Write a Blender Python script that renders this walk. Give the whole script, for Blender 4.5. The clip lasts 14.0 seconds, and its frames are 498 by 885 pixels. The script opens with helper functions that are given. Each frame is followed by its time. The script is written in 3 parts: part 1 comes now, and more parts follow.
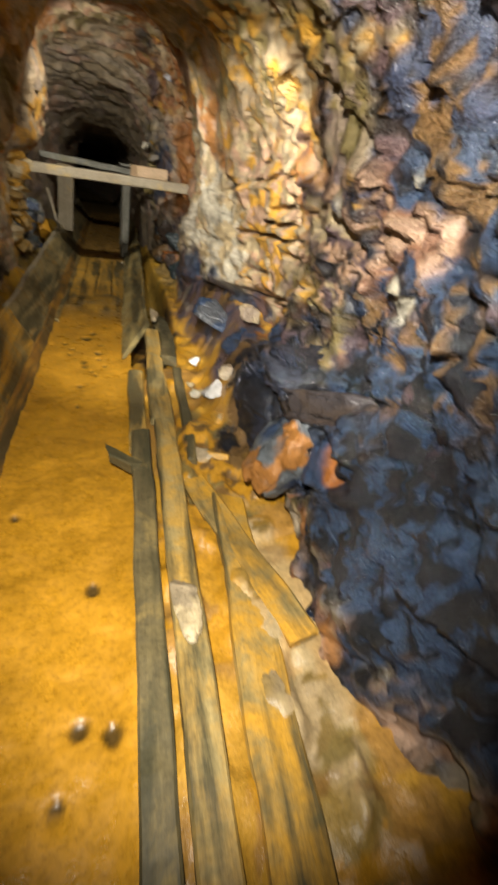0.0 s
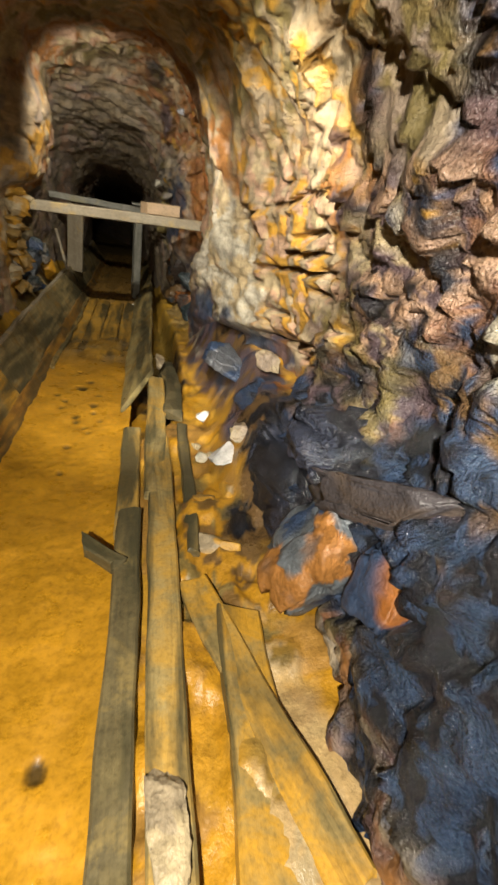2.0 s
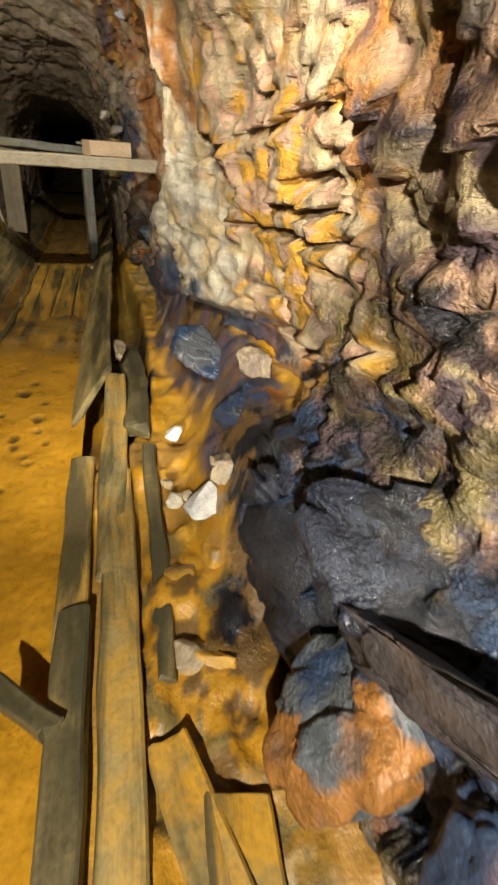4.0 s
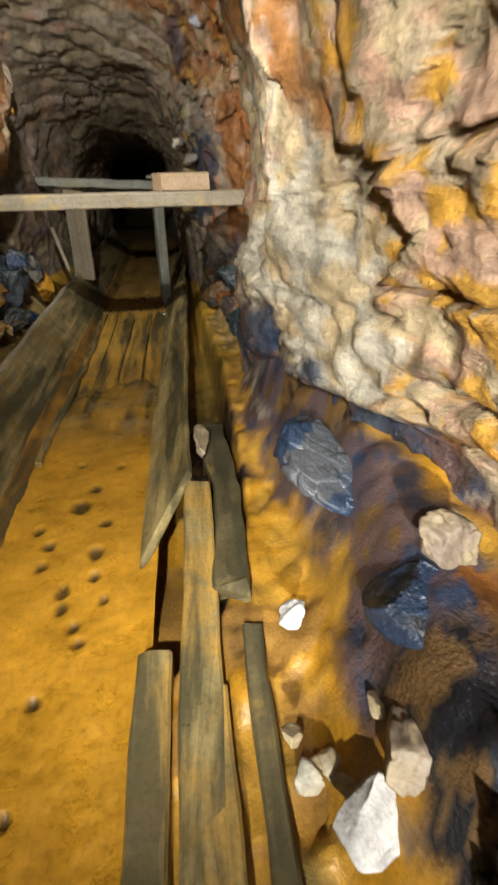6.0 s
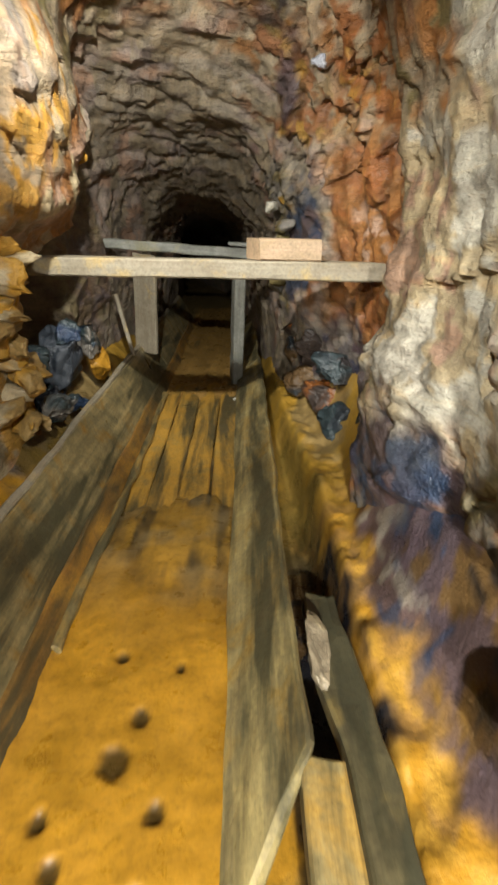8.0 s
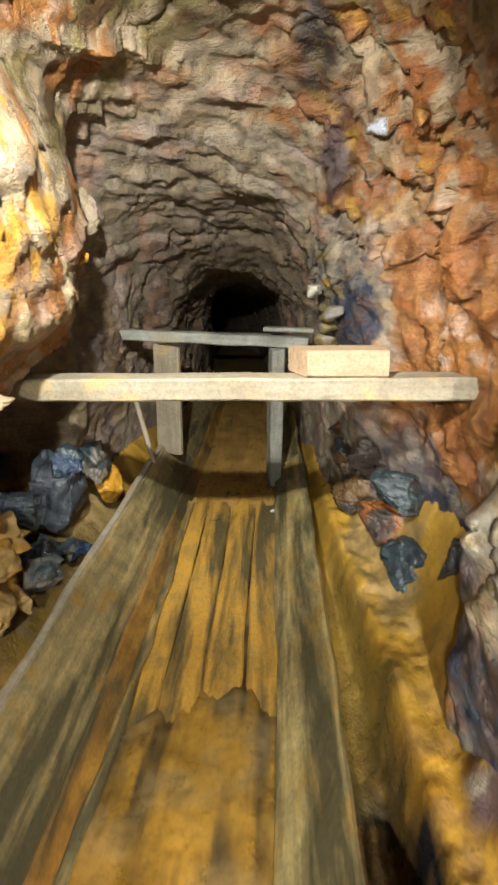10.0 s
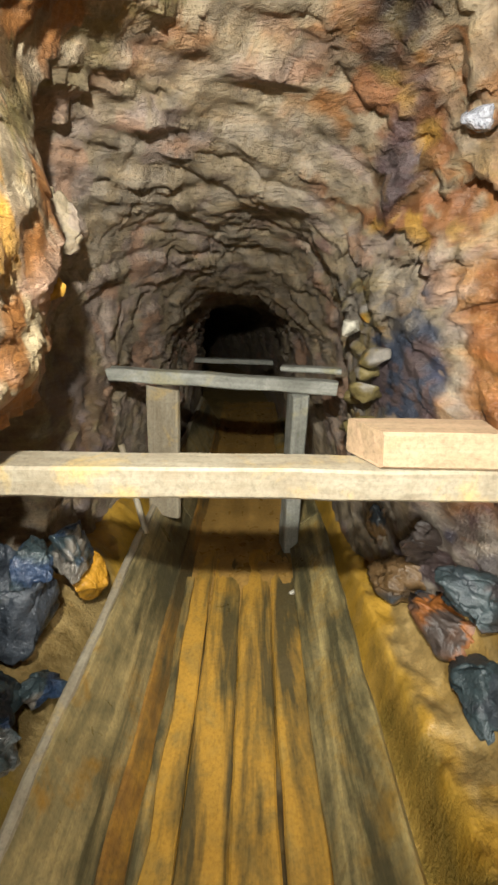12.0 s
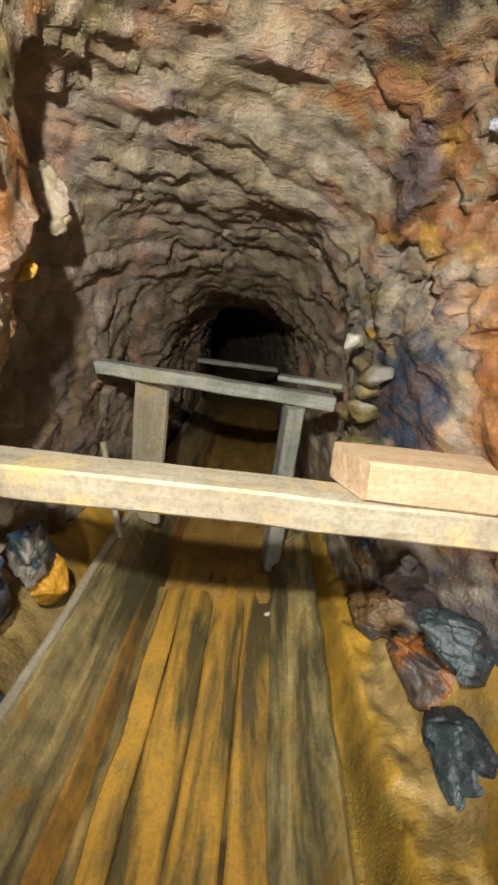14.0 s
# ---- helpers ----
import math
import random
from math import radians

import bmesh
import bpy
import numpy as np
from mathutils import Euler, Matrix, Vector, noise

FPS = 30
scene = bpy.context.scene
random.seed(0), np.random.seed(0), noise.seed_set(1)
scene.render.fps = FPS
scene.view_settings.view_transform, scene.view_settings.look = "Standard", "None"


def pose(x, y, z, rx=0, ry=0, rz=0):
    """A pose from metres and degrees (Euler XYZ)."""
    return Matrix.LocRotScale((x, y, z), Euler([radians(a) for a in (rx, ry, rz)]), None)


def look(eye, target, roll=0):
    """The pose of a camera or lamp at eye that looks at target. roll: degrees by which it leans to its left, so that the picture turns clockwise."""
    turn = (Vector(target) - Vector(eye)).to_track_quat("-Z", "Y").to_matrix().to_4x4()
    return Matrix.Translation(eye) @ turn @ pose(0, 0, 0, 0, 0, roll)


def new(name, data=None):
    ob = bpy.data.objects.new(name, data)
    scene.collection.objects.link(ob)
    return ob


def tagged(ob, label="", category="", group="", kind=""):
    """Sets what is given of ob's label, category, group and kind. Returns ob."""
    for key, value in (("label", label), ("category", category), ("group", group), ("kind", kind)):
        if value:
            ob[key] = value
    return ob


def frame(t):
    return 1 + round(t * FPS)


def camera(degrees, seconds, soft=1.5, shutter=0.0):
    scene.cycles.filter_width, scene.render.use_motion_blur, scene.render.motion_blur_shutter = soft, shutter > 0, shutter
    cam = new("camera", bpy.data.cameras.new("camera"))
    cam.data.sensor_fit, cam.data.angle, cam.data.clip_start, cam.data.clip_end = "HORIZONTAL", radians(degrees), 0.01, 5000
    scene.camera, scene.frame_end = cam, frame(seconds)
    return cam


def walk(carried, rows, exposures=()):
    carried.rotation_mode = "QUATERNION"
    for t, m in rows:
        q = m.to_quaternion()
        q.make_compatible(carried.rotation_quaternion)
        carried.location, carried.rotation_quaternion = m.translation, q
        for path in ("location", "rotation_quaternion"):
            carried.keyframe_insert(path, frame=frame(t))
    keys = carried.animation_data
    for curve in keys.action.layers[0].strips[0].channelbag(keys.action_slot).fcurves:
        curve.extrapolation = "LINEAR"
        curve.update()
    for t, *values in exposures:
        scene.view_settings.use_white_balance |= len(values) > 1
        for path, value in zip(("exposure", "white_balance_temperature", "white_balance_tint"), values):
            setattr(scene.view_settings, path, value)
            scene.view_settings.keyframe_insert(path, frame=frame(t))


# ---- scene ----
cam = camera(53.4, 14.0, soft=2.6, shutter=0.4)
EXPOSURES = [(0, -0.7, 6600, 8), (1, -0.75, 6700, 8), (2, -0.7, 6800, 8), (4.5, -0.65, 6800, 8), (5.5, -0.6, 6400, 8), (6.5, -0.4, 6100, 8), (7, -0.35, 6200, 8),
             (8, 0.08, 6000, 6), (8.5, 0.3, 5900, 6), (11, 0.68, 6050, 6), (14, 0.52, 6100, 6)]
PATH = [
    (0, (0.173, -0.287, 1.567), (0.66, 1.365, 0.55), 8.6),
    (0.5, (0.198, -0.13, 1.609), (0.508, 1.611, 0.673), 9.0),
    (1, (0.246, -0.157, 1.577), (0.607, 1.576, 0.647), 9.0),
    (1.5, (0.29, 0.029, 1.52), (0.641, 1.827, 0.717), 8.7),
    (2, (0.319, 0.304, 1.44), (0.731, 2.044, 0.545), 7.2),
    (4.5, (0.515, 1.31, 1.428), (0.907, 2.937, 0.333), 1.2),
    (5, (0.502, 1.571, 1.404), (0.84, 3.234, 0.346), -2.3),
    (5.5, (0.447, 1.81, 1.416), (0.71, 3.55, 0.466), -1.2),
    (6, (0.459, 2.077, 1.4), (0.62, 3.78, 0.363), -2.3),
    (6.5, (0.427, 2.348, 1.324), (0.673, 3.965, 0.173), -3.9),
    (7, (0.363, 2.602, 1.411), (0.692, 4.343, 0.483), -1.2),
    (7.5, (0.28, 2.77, 1.438), (0.419, 4.568, 0.574), -1.7),
    (8, (0.202, 3.077, 1.33), (0.23, 4.901, 0.51), 0.1),
    (8.5, (0.209, 3.193, 1.385), (0.202, 5.055, 0.656), -1.0),
    (11, (0.07, 4.322, 1.586), (-0.06, 6.211, 0.941), -1.8),
    (11.5, (-0.003, 4.434, 1.589), (-0.099, 6.329, 0.957), -2.0),
    (12, (-0.045, 4.535, 1.634), (-0.074, 6.437, 1.017), -0.9),
    (12.5, (-0.031, 4.593, 1.621), (-0.092, 6.505, 1.036), -1.8),
    (13, (0.004, 4.693, 1.617), (-0.05, 6.594, 0.998), -0.9),
    (13.5, (0.019, 4.686, 1.613), (-0.079, 6.587, 1.001), 1.3),
    (14, (0.03, 4.68, 1.625), (-0.014, 6.587, 1.022), 4.4),
]
walk(cam, [(t, look(eye, target, roll)) for t, eye, target, roll in PATH], EXPOSURES)

# ---- world and lamps: fixed spots along the tunnel, standing in for the walker's carried torch ----
world = bpy.data.worlds.new("mine_dark")
world.use_nodes = True
world.node_tree.nodes["Background"].inputs[0].default_value = (0.02, 0.025, 0.03, 1)
world.node_tree.nodes["Background"].inputs[1].default_value = 0.02
scene.world = world


def torch_stand_in(eye, target, watts, cone, size=0.03, blend=0.9):
    data = bpy.data.lights.new("torch_stand_in", "SPOT")
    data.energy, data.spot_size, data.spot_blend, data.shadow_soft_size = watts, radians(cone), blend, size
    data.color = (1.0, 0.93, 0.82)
    lamp = new("torch_stand_in", data)
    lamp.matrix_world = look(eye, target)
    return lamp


# nine added spots, each aimed to brighten one stretch of floor, wall or vault
torch_stand_in((0.02, -0.35, 1.92), (0.58, 1.50, 0.10), 1000, 69)
torch_stand_in((0.04, -0.35, 1.90), (1.05, 1.75, 1.35), 1250, 53)
torch_stand_in((0.00, -0.35, 1.90), (-0.75, 1.70, 1.80), 230, 31)
torch_stand_in((0.24, 1.45, 1.88), (0.20, 3.75, 0.05), 680, 44)
torch_stand_in((0.26, 1.45, 1.86), (1.05, 3.10, 1.30), 500, 54)
torch_stand_in((-0.02, 3.20, 1.92), (1.00, 4.75, 1.25), 230, 58)
torch_stand_in((0.00, 2.95, 1.90), (-0.88, 5.20, 0.70), 190, 38)
torch_stand_in((0.00, 3.70, 2.02), (-0.22, 5.30, 0.00), 85, 40)
torch_stand_in((-0.14, 4.50, 2.15), (-0.04, 7.1, 1.10), 380, 90)

# ---- fast noise on arrays of points ----


def hash3(ix, iy, iz, seed):
    h = (ix * 374761393 + iy * 668265263 + iz * 2147483647 + seed * 1274126177) & 0xFFFFFFFF
    h = ((h ^ (h >> 13)) * 1274126177) & 0xFFFFFFFF
    h = ((h ^ (h >> 16)) * 2246822519) & 0xFFFFFFFF
    return ((h ^ (h >> 15)) & 0xFFFFFF) / float(0xFFFFFF)


def vnoise(p, scale=1.0, seed=0):
    """Smooth value noise, 0 to 1, at the rows of p."""
    q = p * scale + 100.0
    i = np.floor(q).astype(np.int64)
    f = q - i
    f = f * f * (3 - 2 * f)
    out = 0
    for dx in (0, 1):
        for dy in (0, 1):
            for dz in (0, 1):
                w = np.abs(1 - dx - f[:, 0]) * np.abs(1 - dy - f[:, 1]) * np.abs(1 - dz - f[:, 2])
                out = out + w * hash3(i[:, 0] + dx, i[:, 1] + dy, i[:, 2] + dz, seed)
    return out


def fbm(p, scale=1.0, seed=0, octaves=4):
    out, amp, total = 0, 1.0, 0.0
    for k in range(octaves):
        out, total = out + amp * vnoise(p, scale * 2**k, seed + 17 * k), total + amp
        amp *= 0.5
    return out / total


def cells(p, scale=1.0, seed=0, lean=False):
    """Cell noise: a random value per cell, the distance from the cell's border, and the rise of the cell's own tilted face."""
    q = p * scale + 50.0
    i = np.floor(q).astype(np.int64)
    best, second, value, tilt = np.full(len(p), 9.0), np.full(len(p), 9.0), np.zeros(len(p)), np.zeros(len(p))
    for dx in (-1, 0, 1):
        for dy in (-1, 0, 1):
            for dz in (-1, 0, 1):
                c = i + (dx, dy, dz)
                at = np.stack([c[:, n] + 0.1 + 0.8 * hash3(c[:, 0], c[:, 1], c[:, 2], seed + n) for n in range(3)], 1)
                d = np.linalg.norm(q - at, axis=1)
                v = hash3(c[:, 0], c[:, 1], c[:, 2], seed + 7)
                near = d < best
                second = np.where(near, best, np.minimum(second, d))
                if lean:
                    slope = np.stack([hash3(c[:, 0], c[:, 1], c[:, 2], seed + 11 + n) - 0.5 for n in range(3)], 1)
                    tilt = np.where(near, ((q - at) * slope).sum(1), tilt)
                value, best = np.where(near, v, value), np.where(near, d, best)
    return (value, second - best, tilt) if lean else (value, second - best)


def smooth(a, b, x):
    f = np.clip((x - a) / (b - a), 0, 1)
    return f * f * (3 - 2 * f)


# ---- materials ----


def nodes_of(name):
    m = bpy.data.materials.new(name)
    m.use_nodes = True
    tree = m.node_tree
    return m, tree.nodes, tree.links, tree.nodes["Principled BSDF"]


def ramp(nodes, stops):
    r = nodes.new("ShaderNodeValToRGB")
    while len(r.color_ramp.elements) < len(stops):
        r.color_ramp.elements.new(0.5)
    for e, (at, c) in zip(r.color_ramp.elements, stops):
        e.position, e.color = at, (*c, 1) if len(c) == 3 else c
    return r


def noise_node(nodes, links, vector, scale, detail=6.0, rough=0.6, distort=0.0):
    n = nodes.new("ShaderNodeTexNoise")
    n.inputs["Scale"].default_value, n.inputs["Detail"].default_value = scale, detail
    n.inputs["Roughness"].default_value, n.inputs["Distortion"].default_value = rough, distort
    links.new(vector, n.inputs["Vector"])
    return n


def mix_node(nodes, links, mode, fac, a, b):
    m = nodes.new("ShaderNodeMix")
    m.data_type, m.blend_type = "RGBA", mode
    for socket, value in ((m.inputs[0], fac), (m.inputs[6], a), (m.inputs[7], b)):
        if isinstance(value, (int, float)):
            socket.default_value = value
        elif isinstance(value, tuple):
            socket.default_value = (*value, 1)
        else:
            links.new(value, socket)
    return m.outputs[2]


def surface(name, tint=True, base=(0.5, 0.4, 0.3), rough=0.55, wet=0.0, grain=14.0, fine=90.0, bump=0.5, dist=0.02, vary=0.5, spec=0.5, beds=0.0):
    """Rock, mud or stone: the colour of the mesh or a base, broken up at two scales, with relief."""
    m, nodes, links, out = nodes_of(name)
    where = nodes.new("ShaderNodeTexCoord").outputs["Object"]
    if tint:
        col = nodes.new("ShaderNodeAttribute")
        col.attribute_name = "tint"
        colour, wetness = col.outputs["Color"], col.outputs["Alpha"]
    else:
        info = nodes.new("ShaderNodeObjectInfo").outputs["Random"]
        pale = ramp(nodes, [(0.0, tuple(c * 0.8 for c in base)), (1.0, tuple(min(1, c * 1.15) for c in base))])
        links.new(info, pale.inputs[0])
        colour, wetness = pale.outputs[0], None
    big = noise_node(nodes, links, where, grain, 6, 0.58, 0.0)
    small = noise_node(nodes, links, where, fine, 5, 0.7)
    shade = ramp(nodes, [(0.28, (1 - vary,) * 3), (0.5, (0.95,) * 3), (0.75, (1 + 0.55 * vary,) * 3)])
    links.new(big.outputs[0], shade.inputs[0])
    colour = mix_node(nodes, links, "MULTIPLY", 1.0, colour, shade.outputs[0])
    if beds:
        # streaks of iron and grey drawn out along the dipping beds
        turn = nodes.new("ShaderNodeMapping")
        turn.inputs["Rotation"].default_value = (radians(-25), radians(-33), 0)
        turn.inputs["Scale"].default_value = (2.4, 2.4, 17.0)
        links.new(where, turn.inputs[0])
        band = noise_node(nodes, links, turn.outputs[0], 1.0, 6, 0.62, 0.6)
        streaks = ramp(nodes, [(0.33, (0.42, 0.38, 0.36)), (0.45, (0.86, 0.83, 0.82)), (0.56, (1.08, 1.05, 1.0)), (0.68, (1.25, 1.0, 0.72))])
        links.new(band.outputs[0], streaks.inputs[0])
        colour = mix_node(nodes, links, "MULTIPLY", beds, colour, streaks.outputs[0])
    speck = ramp(nodes, [(0.3, (0.62, 0.6, 0.58)), (0.5, (1, 1, 1)), (0.72, (1.22, 1.2, 1.15))])
    links.new(small.outputs[0], speck.inputs[0])
    colour = mix_node(nodes, links, "MULTIPLY", 0.8, colour, speck.outputs[0])
    links.new(colour, out.inputs["Base Color"])
    rr = ramp(nodes, [(0.3, (rough - 0.12,) * 3), (0.7, (min(1, rough + 0.2),) * 3)])
    links.new(big.outputs[0], rr.inputs[0])
    if wetness is not None:
        damp = ramp(nodes, [(0.3, (0.06,) * 3), (0.65, (0.19,) * 3)])
        links.new(small.outputs[0], damp.inputs[0])
        links.new(mix_node(nodes, links, "MIX", wetness, rr.outputs[0], damp.outputs[0]), out.inputs["Roughness"])
    else:
        links.new(rr.outputs[0], out.inputs["Roughness"])
    out.inputs["Specular IOR Level"].default_value = spec
    if wetness is not None:
        links.new(mix_node(nodes, links, "MIX", wetness, (spec,) * 3, (0.55,) * 3), out.inputs["Specular IOR Level"])
    b1, b2 = nodes.new("ShaderNodeBump"), nodes.new("ShaderNodeBump")
    b1.inputs["Strength"].default_value, b1.inputs["Distance"].default_value = bump, dist
    b2.inputs["Strength"].default_value, b2.inputs["Distance"].default_value = bump, dist * 0.25
    links.new(big.outputs[0], b1.inputs["Height"])
    links.new(small.outputs[0], b2.inputs["Height"])
    links.new(b1.outputs[0], b2.inputs["Normal"])
    last = b2
    if wetness is not None:
        facet = noise_node(nodes, links, where, 80, 3, 0.6)
        last = nodes.new("ShaderNodeBump")
        last.inputs["Distance"].default_value = 0.9 * dist
        links.new(wetness, last.inputs["Strength"])
        links.new(facet.outputs[0], last.inputs["Height"])
        links.new(b2.outputs[0], last.inputs["Normal"])
    if beds:
        # thin partings between the beds
        flat = nodes.new("ShaderNodeMapping")
        flat.inputs["Rotation"].default_value = (radians(7), radians(4), 0)
        flat.inputs["Scale"].default_value = (4.5, 3.5, 27.0)
        links.new(where, flat.inputs[0])
        parting = noise_node(nodes, links, flat.outputs[0], 1.0, 6, 0.68, 1.1)
        edge = ramp(nodes, [(0.38, (0, 0, 0)), (0.50, (0.8,) * 3), (0.7, (1, 1, 1))])
        links.new(parting.outputs[0], edge.inputs[0])
        b3 = nodes.new("ShaderNodeBump")
        b3.inputs["Strength"].default_value, b3.inputs["Distance"].default_value = 0.42, 0.02
        links.new(edge.outputs[0], b3.inputs["Height"])
        links.new(last.outputs[0], b3.inputs["Normal"])
        last = b3
    links.new(last.outputs[0], out.inputs["Normal"])
    return m


def wood(name, pale, dark, stain, stain_amount=0.5, rough=0.6, wet=False):
    """Old sawn timber, the grain along the local x, with mud stains."""
    pale, dark, stain = (tuple(0.72 * c for c in shade) for shade in (pale, dark, stain))
    m, nodes, links, out = nodes_of(name)
    where = nodes.new("ShaderNodeTexCoord").outputs["Object"]
    info = nodes.new("ShaderNodeObjectInfo").outputs["Random"]
    shift = nodes.new("ShaderNodeVectorMath")
    shift.operation = "ADD"
    links.new(where, shift.inputs[0])
    links.new(info, shift.inputs[1])
    stretch = nodes.new("ShaderNodeMapping")
    stretch.inputs["Scale"].default_value = (0.07, 1.0, 1.0)
    links.new(shift.outputs[0], stretch.inputs[0])
    grain = noise_node(nodes, links, stretch.outputs[0], 34, 7, 0.6, 0.25)
    patch = noise_node(nodes, links, shift.outputs[0], 5, 6, 0.65, 0.5)
    fine = noise_node(nodes, links, shift.outputs[0], 70, 4, 0.7)
    blend = nodes.new("ShaderNodeMath")
    blend.operation = "MULTIPLY_ADD"
    blend.inputs[1].default_value = 0.45
    half = nodes.new("ShaderNodeMath")
    half.operation = "MULTIPLY"
    half.inputs[1].default_value = 0.55
    blot = noise_node(nodes, links, shift.outputs[0], 7, 7, 0.72, 0.8)
    links.new(blot.outputs[0], half.inputs[0])
    links.new(grain.outputs[0], blend.inputs[0])
    links.new(half.outputs[0], blend.inputs[2])
    c = ramp(nodes, [(0.36, dark), (0.5, tuple((a + b) / 2 for a, b in zip(pale, dark))), (0.62, pale)])
    links.new(blend.outputs[0], c.inputs[0])
    s = ramp(nodes, [(0.62 - 0.3 * stain_amount, (0, 0, 0)), (0.78 - 0.3 * stain_amount, (1, 1, 1))])
    links.new(patch.outputs[0], s.inputs[0])
    colour = mix_node(nodes, links, "MIX", s.outputs[0], c.outputs[0], stain)
    if wet:
        # black and olive rot in long blotches
        draw = nodes.new("ShaderNodeMapping")
        draw.inputs["Scale"].default_value = (0.14, 1.0, 1.0)
        links.new(shift.outputs[0], draw.inputs[0])
        rot = noise_node(nodes, links, draw.outputs[0], 6.5, 5, 0.62, 0.3)
        black = ramp(nodes, [(0.44, (0, 0, 0)), (0.58, (0.9,) * 3)])
        links.new(rot.outputs[0], black.inputs[0])
        colour = mix_node(nodes, links, "MIX", black.outputs[0], colour, (0.045, 0.042, 0.022))
    speck = ramp(nodes, [(0.3, (0.6,) * 3), (0.5, (1, 1, 1)), (0.7, (1.2,) * 3)])
    links.new(fine.outputs[0], speck.inputs[0])
    colour = mix_node(nodes, links, "MULTIPLY", 0.7, colour, speck.outputs[0])
    links.new(colour, out.inputs["Base Color"])
    r = ramp(nodes, [(0.3, ((0.25 if wet else rough - 0.1),) * 3), (0.7, (rough + 0.2,) * 3)])
    links.new(patch.outputs[0], r.inputs[0])
    links.new(r.outputs[0], out.inputs["Roughness"])
    b1, b2 = nodes.new("ShaderNodeBump"), nodes.new("ShaderNodeBump")
    b1.inputs["Strength"].default_value, b1.inputs["Distance"].default_value = 0.5, 0.005
    b2.inputs["Strength"].default_value, b2.inputs["Distance"].default_value = 0.5, 0.01
    links.new(grain.outputs[0], b1.inputs["Height"])
    links.new(patch.outputs[0], b2.inputs["Height"])
    links.new(b1.outputs[0], b2.inputs["Normal"])
    links.new(b2.outputs[0], out.inputs["Normal"])
    return m


ROCK = surface("tunnel_rock", bump=0.6, dist=0.03, grain=11, fine=75, vary=0.6, beds=0.5)
MUD = surface("ochre_mud", rough=0.5, grain=9, fine=60, bump=0.4, dist=0.012, vary=0.3)
SLUDGE = surface("ochre_sludge", rough=0.42, grain=6, fine=40, bump=0.3, dist=0.006, vary=0.26)
STONE = surface("loose_stone", bump=0.6, dist=0.015, grain=16, fine=90, vary=0.45)
WOOD_PALE = wood("pale_plank_wood", (0.38, 0.335, 0.24), (0.25, 0.20, 0.13), (0.5, 0.36, 0.14), 0.25)
WOOD_BLOCK = wood("fresh_block_wood", (0.50, 0.34, 0.21), (0.32, 0.235, 0.135), (0.4, 0.28, 0.15), 0.2)
WOOD_GREY = wood("grey_plank_wood", (0.38, 0.38, 0.33), (0.17, 0.17, 0.14), (0.36, 0.33, 0.2), 0.25)
WOOD_FLUME = wood("stained_flume_wood", (0.46, 0.35, 0.15), (0.14, 0.12, 0.06), (0.34, 0.19, 0.03), 0.35, 0.5, True)
WOOD_OCHRE = wood("ochre_coated_wood", (0.46, 0.32, 0.11), (0.22, 0.17, 0.07), (0.58, 0.31, 0.03), 0.75, 0.5, True)
WOOD_BOARD = wood("muddy_board_wood", (0.50, 0.39, 0.17), (0.25, 0.19, 0.08), (0.56, 0.34, 0.07), 0.75, 0.55, True)
WOOD_RIGHT = wood("pale_stained_flume_wood", (0.55, 0.43, 0.17), (0.22, 0.18, 0.09), (0.42, 0.26, 0.05), 0.45, 0.5, True)
WOOD_RUST = wood("orange_stained_wood", (0.38, 0.19, 0.035), (0.18, 0.09, 0.025), (0.46, 0.24, 0.03), 0.5, 0.5, True)
WOOD_FLOOR = wood("wet_floor_wood", (0.54, 0.34, 0.08), (0.26, 0.17, 0.05), (0.56, 0.31, 0.045), 0.85, 0.45, True)
WOOD_DARK = wood("rotten_dark_wood", (0.20, 0.16, 0.075), (0.09, 0.075, 0.04), (0.34, 0.24, 0.07), 0.3, 0.5, True)

# ---- colours of the place ----
OCHRE, YELLOW, RUST = (0.63, 0.315, 0.022), (0.66, 0.36, 0.045), (0.34, 0.12, 0.025)
CREAM, WHITE, PINK = (0.62, 0.50, 0.30), (0.67, 0.63, 0.51), (0.58, 0.38, 0.26)
BEIGE, GREY, TAUPE = (0.46, 0.37, 0.24), (0.30, 0.27, 0.23), (0.36, 0.28, 0.21)
BLUE, BLACK, PURPLE = (0.035, 0.062, 0.125), (0.016, 0.018, 0.024), (0.12, 0.085, 0.10)
OLIVE, BROWN, ORANGE = (0.24, 0.19, 0.07), (0.17, 0.10, 0.04), (0.43, 0.19, 0.05)
ALBEDO_SCALE = 0.62  # evenly lowers all rock and mud colours, so less light bounces into shadows


